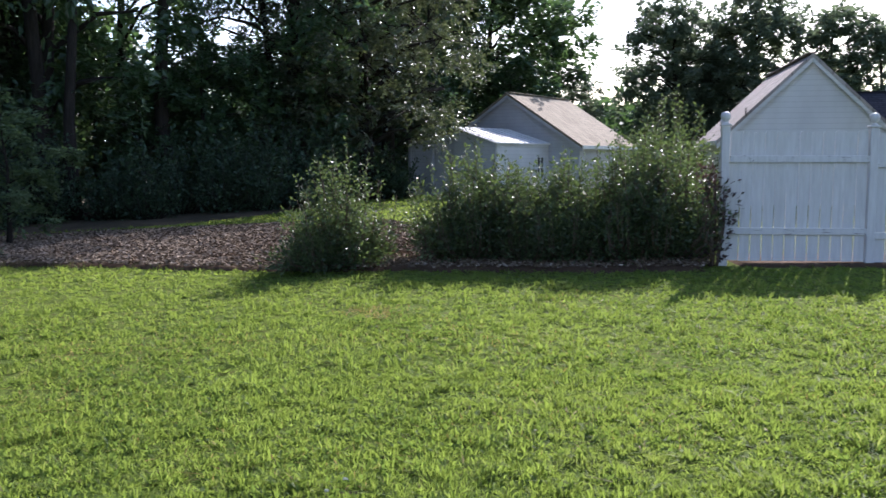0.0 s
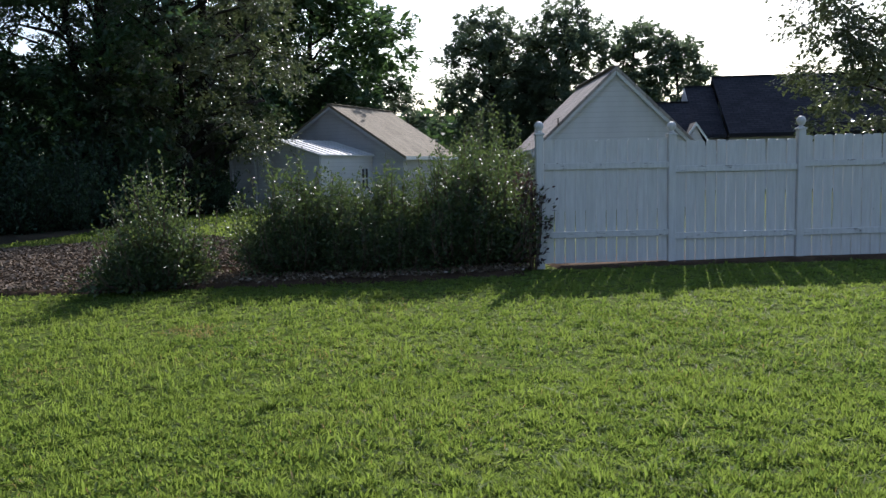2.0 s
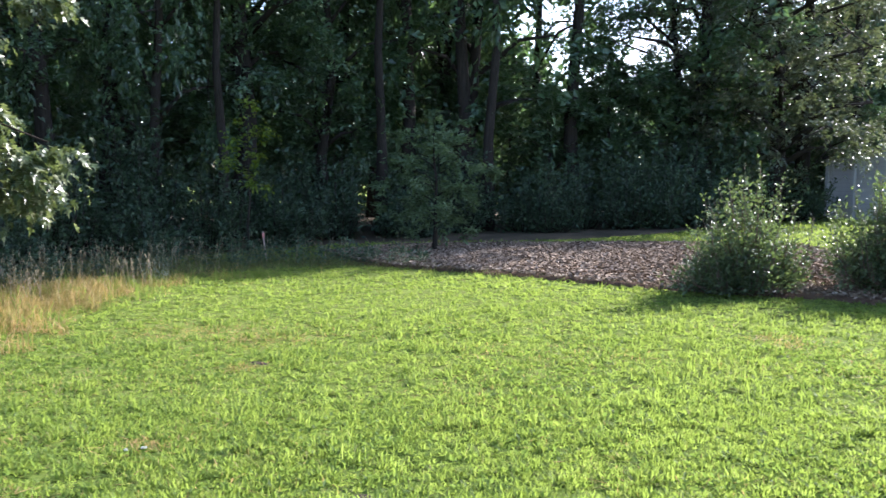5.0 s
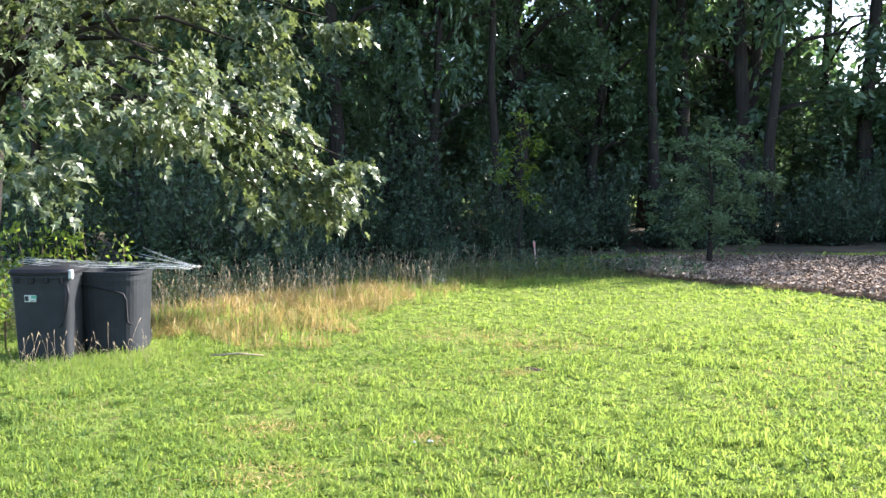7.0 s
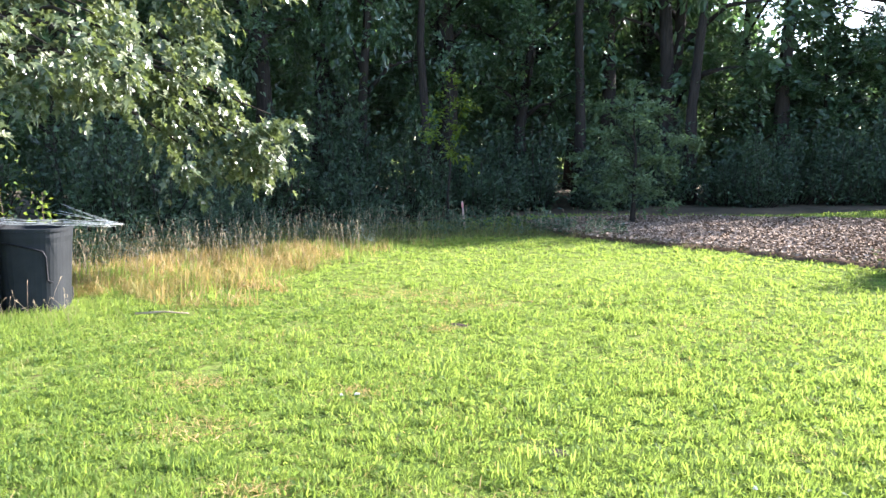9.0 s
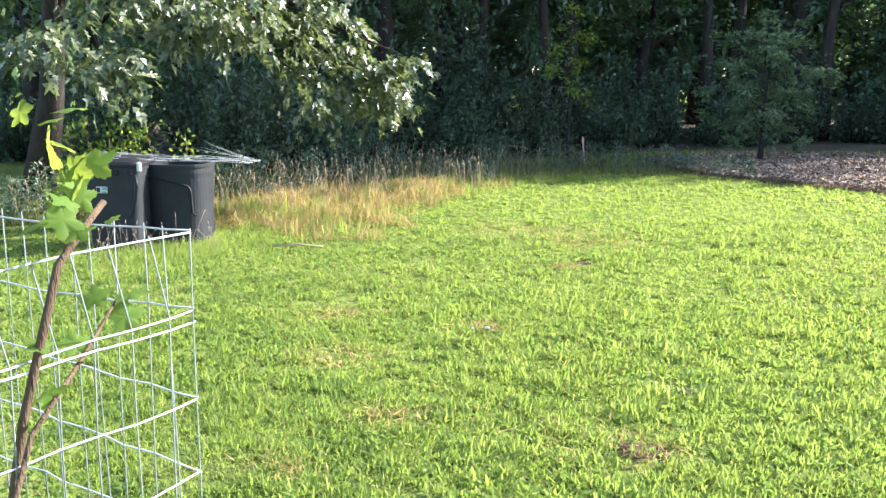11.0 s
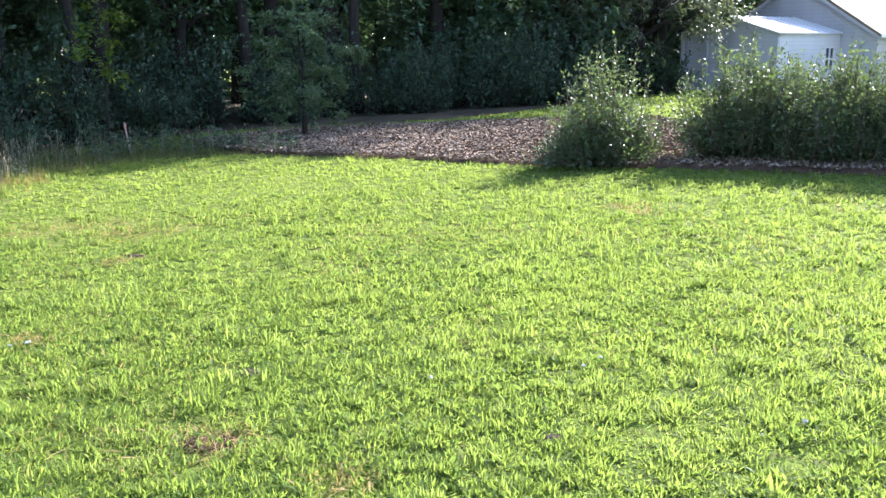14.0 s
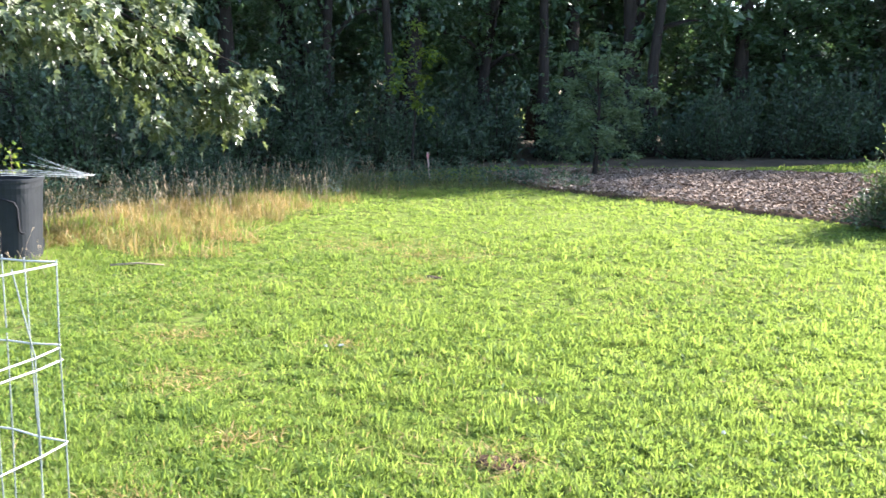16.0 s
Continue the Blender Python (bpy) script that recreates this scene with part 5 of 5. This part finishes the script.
def trash_bin(m, lidded, label, p):
    """A tapered wheeled bin; p sets how square its corners are."""
    b = thing("trash_bin", m, label, "trash bin", "trash bins")
    body = [rounded_ring(0.54, 0.54, 0.0, p=p), rounded_ring(0.575, 0.575, 0.02, p=p), rounded_ring(0.64, 0.64, 0.74, p=p), rounded_ring(0.655, 0.655, 0.80, p=p), rounded_ring(0.655, 0.655, 0.86, p=p)]
    body += [rounded_ring(0.68, 0.68, 0.862, p=p), rounded_ring(0.68, 0.68, 0.895, p=p), rounded_ring(0.63, 0.63, 0.897, p=p), rounded_ring(0.60, 0.60, 0.45, p=p), rounded_ring(0.52, 0.52, 0.05, p=p)]
    part("body", loft(body, MAT["plastic"], "body"), b)
    tb = Tubes()
    w = 0.318
    tb.add([(-w, -w - 0.004, 0.76), (-0.12, -w - 0.008, 0.74), (0.10, -w - 0.006, 0.69), (0.19, -w + 0.002, 0.66), (0.215, -w + 0.008, 0.60), (0.215, -w + 0.03, 0.36), (0.235, -w + 0.034, 0.33), (0.262, -w + 0.04, 0.335)], [0.011] * 8, 6)
    if not lidded:
        part("moulding", tb.mesh("moulding", MAT["plastic_dark"]), b, "raised curved moulding")
    for sx in (-1, 1):
        wh = bmesh.new()
        bmesh.ops.create_cone(wh, cap_ends=True, segments=18, radius1=0.11, radius2=0.11, depth=0.05)
        part("wheel", bm_mesh("wheel", wh, MAT["plastic_dark"], 0.006), b, m=pose(sx * 0.21, 0.25, 0.11, 0, 90, 0))
    if lidded:
        lid = [rounded_ring(0.70, 0.70, 0.90, p=p), rounded_ring(0.705, 0.705, 0.925, p=p), rounded_ring(0.66, 0.66, 0.955, p=p), rounded_ring(0.40, 0.40, 0.985, p=p), rounded_ring(0.10, 0.10, 0.99, p=p)]
        li = part("lid", loft(lid, MAT["plastic_dark"], "lid"), b)
        for x in (-0.24, -0.08, 0.08, 0.24):
            part("lid_rib", bm_mesh("lid_rib", box_bm(0.05, 0.03, 0.06, (x, -0.345, 0.845)), MAT["plastic_dark"], 0.008), li)
        part("latch", bm_mesh("latch", box_bm(0.05, 0.06, 0.10, (0.335, -0.30, 0.90)), MAT["wire"], 0.012), li, "pale plastic latch")
        st = part("sticker", bm_mesh("sticker", box_bm(0.125, 0.004, 0.07, (-0.10, -0.328, 0.66)), MAT["sticker"]), b, "pale printed sticker")
        part("print_bar", bm_mesh("print_bar", box_bm(0.06, 0.003, 0.03, (-0.06, -0.332, 0.675)), MAT["sticker_green"]), st)
        part("print_bar", bm_mesh("print_bar", box_bm(0.04, 0.003, 0.05, (-0.138, -0.332, 0.66)), MAT["plastic"]), st)
        part("print_bar", bm_mesh("print_bar", box_bm(0.05, 0.003, 0.008, (-0.075, -0.332, 0.636)), MAT["plastic"]), st)
        tb = Tubes()
        tb.add([(0.30, -0.335, 0.80), (0.315, -0.345, 0.70), (0.29, -0.335, 0.55), (0.25, -0.32, 0.42), (0.20, -0.31, 0.36)], [0.016, 0.022, 0.014, 0.010, 0.006], 6)
        part("handle", tb.mesh("handle", MAT["plastic_dark"]), b)
    return b


BIN_TURN = 31
BIN_A, BIN_B = (-7.78, 6.58), (-8.05, 5.97)
trash_bin(stand(*BIN_A, BIN_TURN - 3, 1.05, 0.935), False, "charcoal plastic wheeled bin without a lid, in long grass", 3.3)
trash_bin(stand(*BIN_B, BIN_TURN + 2, 0.91, 1.09), True, "charcoal plastic wheeled bin with a closed black lid", 8.0)


def wire_panel():
    c = Vector((-7.84, 6.45, gz(-7.6, 6.5) + 0.915))
    along = Vector((0.66, 0.75, 0)).normalized()
    p = thing("wire_mesh", Matrix.Translation(c) @ Matrix.Rotation(math.atan2(along.y, along.x), 4, "Z"), "loose panel of grey galvanised wire mesh lying across the bins", "wire mesh")
    rng = random.Random(4)

    def sag(x, y):
        """The panel lies on the lid and the rim, and falls a little towards its free end."""
        return 0.010 * math.sin(3.1 * x + 0.6) + 0.13 * max(0, -x) - 0.035 * max(0, x)

    for i in range(9):
        y = -0.36 + i * 0.09
        tb = Tubes()
        x0, x1 = -0.80 + 0.08 * rng.random(), 1.0 - 0.35 * abs(y) + 0.08 * rng.random()
        pts = [(x, y * (1 - 0.5 * max(0, x - 0.3)) + 0.008 * math.sin(5 * x + i), sag(x, y) + 0.010 * rng.uniform(-1, 1)) for x in np.linspace(x0, x1, 11)]
        if i > 4:
            # the far strands are folded back over themselves and spring up to loose ends
            e = Vector(pts[-1])
            back = rng.uniform(0.45, 0.75)
            pts += [tuple(e + Vector((-0.03, 0.0, 0.012))), tuple(e + Vector((-back * 0.5, 0.03, 0.05 + 0.012 * (i - 4)))), tuple(e + Vector((-back, 0.05, 0.10 + 0.028 * (i - 4))))]
        tb.add(pts, [0.0022] * len(pts), 5)
        part("wire", tb.mesh("wire", MAT["wire"]), p)
    for i in range(12):
        x = -0.74 + i * 0.13
        tb = Tubes()
        tb.add([(x, y * (1 - 0.5 * max(0, x - 0.3)), sag(x, y) + 0.006) for y in np.linspace(-0.40, 0.38, 6)], [0.0018] * 6, 5)
        part("wire", tb.mesh("wire", MAT["wire_dull"]), p)
    # a weed that grows through the mesh
    rngn = np.random.default_rng(7)
    tb = Tubes()
    at = []
    w = thing("climbing_weed", stand(-8.15, 6.95), "green weed climbing up behind the bins and over the wire", "weed")
    for dx, dy, h in ((0.05, 0, 1.16), (-0.3, -0.2, 1.30), (-0.42, -0.3, 1.26), (-0.55, -0.4, 1.30), (-0.72, -0.5, 1.22), (-0.8, -0.66, 1.34), (-0.95, -0.8, 1.25), (-0.72, -0.95, 0.85), (-0.85, -1.0, 0.7), (-0.62, -1.12, 0.55), (-0.8, -1.15, 0.5)):
        tip = (dx + rngn.normal() * 0.05, dy + rngn.normal() * 0.05, h)
        tb.add([(dx, dy, -0.03), (dx + 0.03, dy, h * 0.6), tip], [0.007, 0.006, 0.003], 5)
        t = rngn.uniform(0.3, 1, 70)[:, None] ** 0.6
        at.append(np.array([dx, dy, 0]) + (np.array(tip) - np.array([dx, dy, 0])) * t + rngn.normal(size=(70, 3)) * 0.07)
    v, f = leaf_cloud(rngn, np.concatenate(at), 0.075, DIAMOND, 0.2)
    part("stem", tb.mesh("stem", MAT["twig"]), w)
    part("leaves", as_mesh("leaves", v, f.tolist(), MAT["vine"]), w)


wire_panel()

# survey stake at the woods edge
stake = thing("wooden_stake", stand(-7.35, 17.1, 20) @ Matrix.Rotation(radians(-6), 4, "Y"), "thin pale wooden stake leaning in the weeds", "stake")
part("shaft", bm_mesh("shaft", box_bm(0.035, 0.02, 0.62, (0, 0, 0.28)), MAT["stake"], 0.006), stake)
part("ribbon", bm_mesh("ribbon", box_bm(0.042, 0.027, 0.10, (0, 0, 0.50)), MAT["ribbon"], 0.004), stake, "faded pink ribbon")
tb = Tubes()
tb.add([(-6.35, 6.5, gz(-6.35, 6.5) + 0.05), (-6.1, 6.62, gz(-6.1, 6.6) + 0.065), (-5.85, 6.7, gz(-5.85, 6.7) + 0.05)], [0.012, 0.011, 0.008], 6)
tagged(new("fallen_stick", tb.mesh("fallen_stick", MAT["dead"])), "pale dry stick lying in the grass", "stick")


# ---- pale flowering weed at the edge ----
def pale_weed(x, y, seed):
    rng = np.random.default_rng(seed)
    w = thing("flowering_weed", stand(x, y), "clump of grey-green weed with tiny pale flowers", "weed", "flowering weeds")
    tb = Tubes()
    tips = []
    for i in range(16):
        t = np.array([rng.normal() * 0.15, rng.normal() * 0.15, rng.uniform(0.12, 0.32)])
        tb.add([(t[0] * 0.2, t[1] * 0.2, -0.02), tuple(t)], [0.004, 0.002], 4)
        tips.append(t + rng.normal(size=(14, 3)) * np.array([0.05, 0.05, 0.08]))
    v, f = leaf_cloud(rng, np.concatenate(tips), 0.035)
    part("stem", tb.mesh("stem", MAT["weed"]), w)
    tagged(part("flower_head", as_mesh("flower_head", v, f.tolist(), MAT["pale"]), w, "pale grey-green flower heads"), kind="stuff")


for x, y, k in ((-7.55, 13.1, 1), (-9.6, 11.9, 3)):
    pale_weed(x, y, k)


# ---- wire cage with a young vine ----
def grape_leaf(seed):
    """A toothed leaf of five lobes, one unit long, folded a little along its ribs and curling down at the rim."""
    rng = np.random.default_rng(seed)
    v, f = [(0, 0.0, 0), (0, 0.42, 0.03)], []
    n = 44
    for k in range(n):
        a = -math.pi / 2 + 0.28 + (2 * math.pi - 0.56) * k / (n - 1)
        lobe = 0.43 + 0.12 * math.cos(5 * (a - math.pi / 2)) + (0.025 if k % 2 else -0.02) + rng.uniform(-0.012, 0.012)
        x, y = 1.02 * lobe * math.cos(a), 0.44 + 1.05 * lobe * math.sin(a)
        v.append((x, y, -0.32 * (x * x + (y - 0.42) ** 2) + 0.035 * math.cos(5 * (a - math.pi / 2)) + 0.03 * math.sin(3 * a + seed)))
    f += [(1, k + 2, k + 3) for k in range(n - 1)] + [(1, n + 1, 0), (1, 0, 2)]
    return as_mesh("leaf", v, f, MAT["vine"], True)


def cage():
    x1, y1, side, top, step = -0.885, 0.515, 0.56, 1.412, 0.1016
    cx, cy = x1 - side / 2, y1 - side / 2
    z0 = gz(cx, cy)
    c = thing("wire_cage", Matrix.Translation((cx, cy, z0)), "square galvanised welded-wire cage guarding a young vine", "plant cage")
    per = 11
    h = side / 2
    corners = [(h, h), (h, -h), (-h, -h), (-h, h)]

    def spot(k, z):
        """Place of upright k round the cage at a height; the top is pushed a little out of shape."""
        a, b = Vector(corners[(k // per) % 4]), Vector(corners[(k // per + 1) % 4])
        p = a.lerp(b, (k % per) / per)
        q = min((k - 4 * per) if k > 3 * per else k, per) / per
        bulge = max(0.0, min(1.0, (z + z0 - 1.22) / 0.09)) * max(0.0, 1.0 - 1.6 * abs(q))
        p += Vector((-0.043, 0.038)) * bulge
        if 0 < k < per:
            p += Vector((-0.008, -0.017)) * max(0.0, z + z0 - 1.312) / 0.1
        p += Vector((math.sin(1.7 * k + 4 * z), math.cos(2.3 * k + 3 * z))) * 0.004
        return p.x, p.y

    z = top - z0
    row = 0
    while z > 0.02:
        tb = Tubes()
        pts = [(*spot(k, z), z + 0.005 * math.sin(0.3 * k + 9 * z)) for k in range(4 * per + 1)]
        tb.add(pts, [0.0014] * len(pts), 5)
        part("ring_wire", tb.mesh("ring_wire", MAT["wire"]), c)
        if row == 1:
            tb = Tubes()
            pts = [(spot(k, z)[0] + 0.004, spot(k, z)[1], z - 0.017 * (1 - k / 7)) for k in range(0, 8)]
            tb.add(pts, [0.0015] * len(pts), 5)
            part("ring_wire", tb.mesh("ring_wire", MAT["wire"]), c)
        z -= step
        row += 1
    for k in range(4 * per):
        tb = Tubes()
        hs = [0.0, 0.35, 0.7, 1.0, 1.21 - z0, 1.312 - z0, top - z0 + 0.008]
        tb.add([(*spot(k, q), q) for q in hs], [0.00105] * 7, 5)
        part("upright_wire", tb.mesh("upright_wire", MAT["wire_dull"]), c)
    v = thing("young_vine", Matrix.Translation((-1.08, 0.16, z0)), "young vine with bright yellow-green lobed leaves inside the cage", "vine")
    o = Vector((1.08, -0.16, -z0))
    stems = ([(-1.08, 0.16, z0 - 0.03), (-0.98, 0.22, 0.75), (-0.90, 0.28, 1.25), (-0.868, 0.315, 1.42), (-0.885, 0.365, 1.455), (-0.898, 0.399, 1.475)], [0.008, 0.007, 0.0052, 0.0046, 0.0042, 0.0038]), \
            ([(-1.06, 0.14, z0 - 0.03), (-0.95, 0.16, 0.80), (-0.87, 0.27, 1.245), (-0.93, 0.38, 1.29), (-0.99, 0.476, 1.33)], [0.005, 0.004, 0.0031, 0.0027, 0.0018])
    for pts, radii in stems:
        tb = Tubes()
        tb.add([Vector(p) + o for p in pts], radii, 7)
        part("stem", tb.mesh("stem", MAT["cane"]), v)
    shapes = [grape_leaf(k) for k in (1, 2, 3)]
    rng = random.Random(17)
    # where each leaf hangs, the way it points, and its length
    crown = [((-0.875 + rng.uniform(-0.03, 0.02), 0.325 + rng.uniform(-0.03, 0.03), 1.455 + 0.115 * k / 12), (rng.uniform(-0.7, 0.9), rng.uniform(-0.7, 0.9), rng.uniform(-0.9, 0.1)), rng.uniform(0.026, 0.040)) for k in range(15)]
    crown += [((-0.868, 0.352, 1.53), (-0.35, 0.9, -0.45), 0.052), ((-0.893, 0.397, 1.452), (0.2, 0.8, 0.4), 0.018), ((-0.872, 0.345, 1.50), (0.1, 0.5, -0.9), 0.034)]
    crown += [((-0.99, 0.476, 1.335), (0.4, 0.5, 0.1), 0.042), ((-0.985, 0.47, 1.325), (0.5, 0.4, -0.8), 0.046), ((-1.0, 0.47, 1.335), (-0.7, -0.4, 0.0), 0.040), ((-0.945, 0.40, 1.30), (-0.5, -0.6, 0.1), 0.036), ((-0.88, 0.29, 1.33), (-0.4, 0.4, 0.2), 0.030), ((-0.89, 0.30, 1.28), (-0.3, 0.7, -0.5), 0.034)]
    for k, (at, way, size) in enumerate(crown):
        d = Vector(way).normalized()
        side = d.cross(Vector((rng.uniform(-0.5, 0.5), rng.uniform(-0.9, -0.1), 0.7))).normalized()
        up = side.cross(d)
        m = Matrix.Translation(Vector(at) + o) @ Matrix((side, d, up)).transposed().to_4x4() @ Matrix.Scale(size, 4)
        part("leaf", shapes[k % 3], v, m=m)


cage()
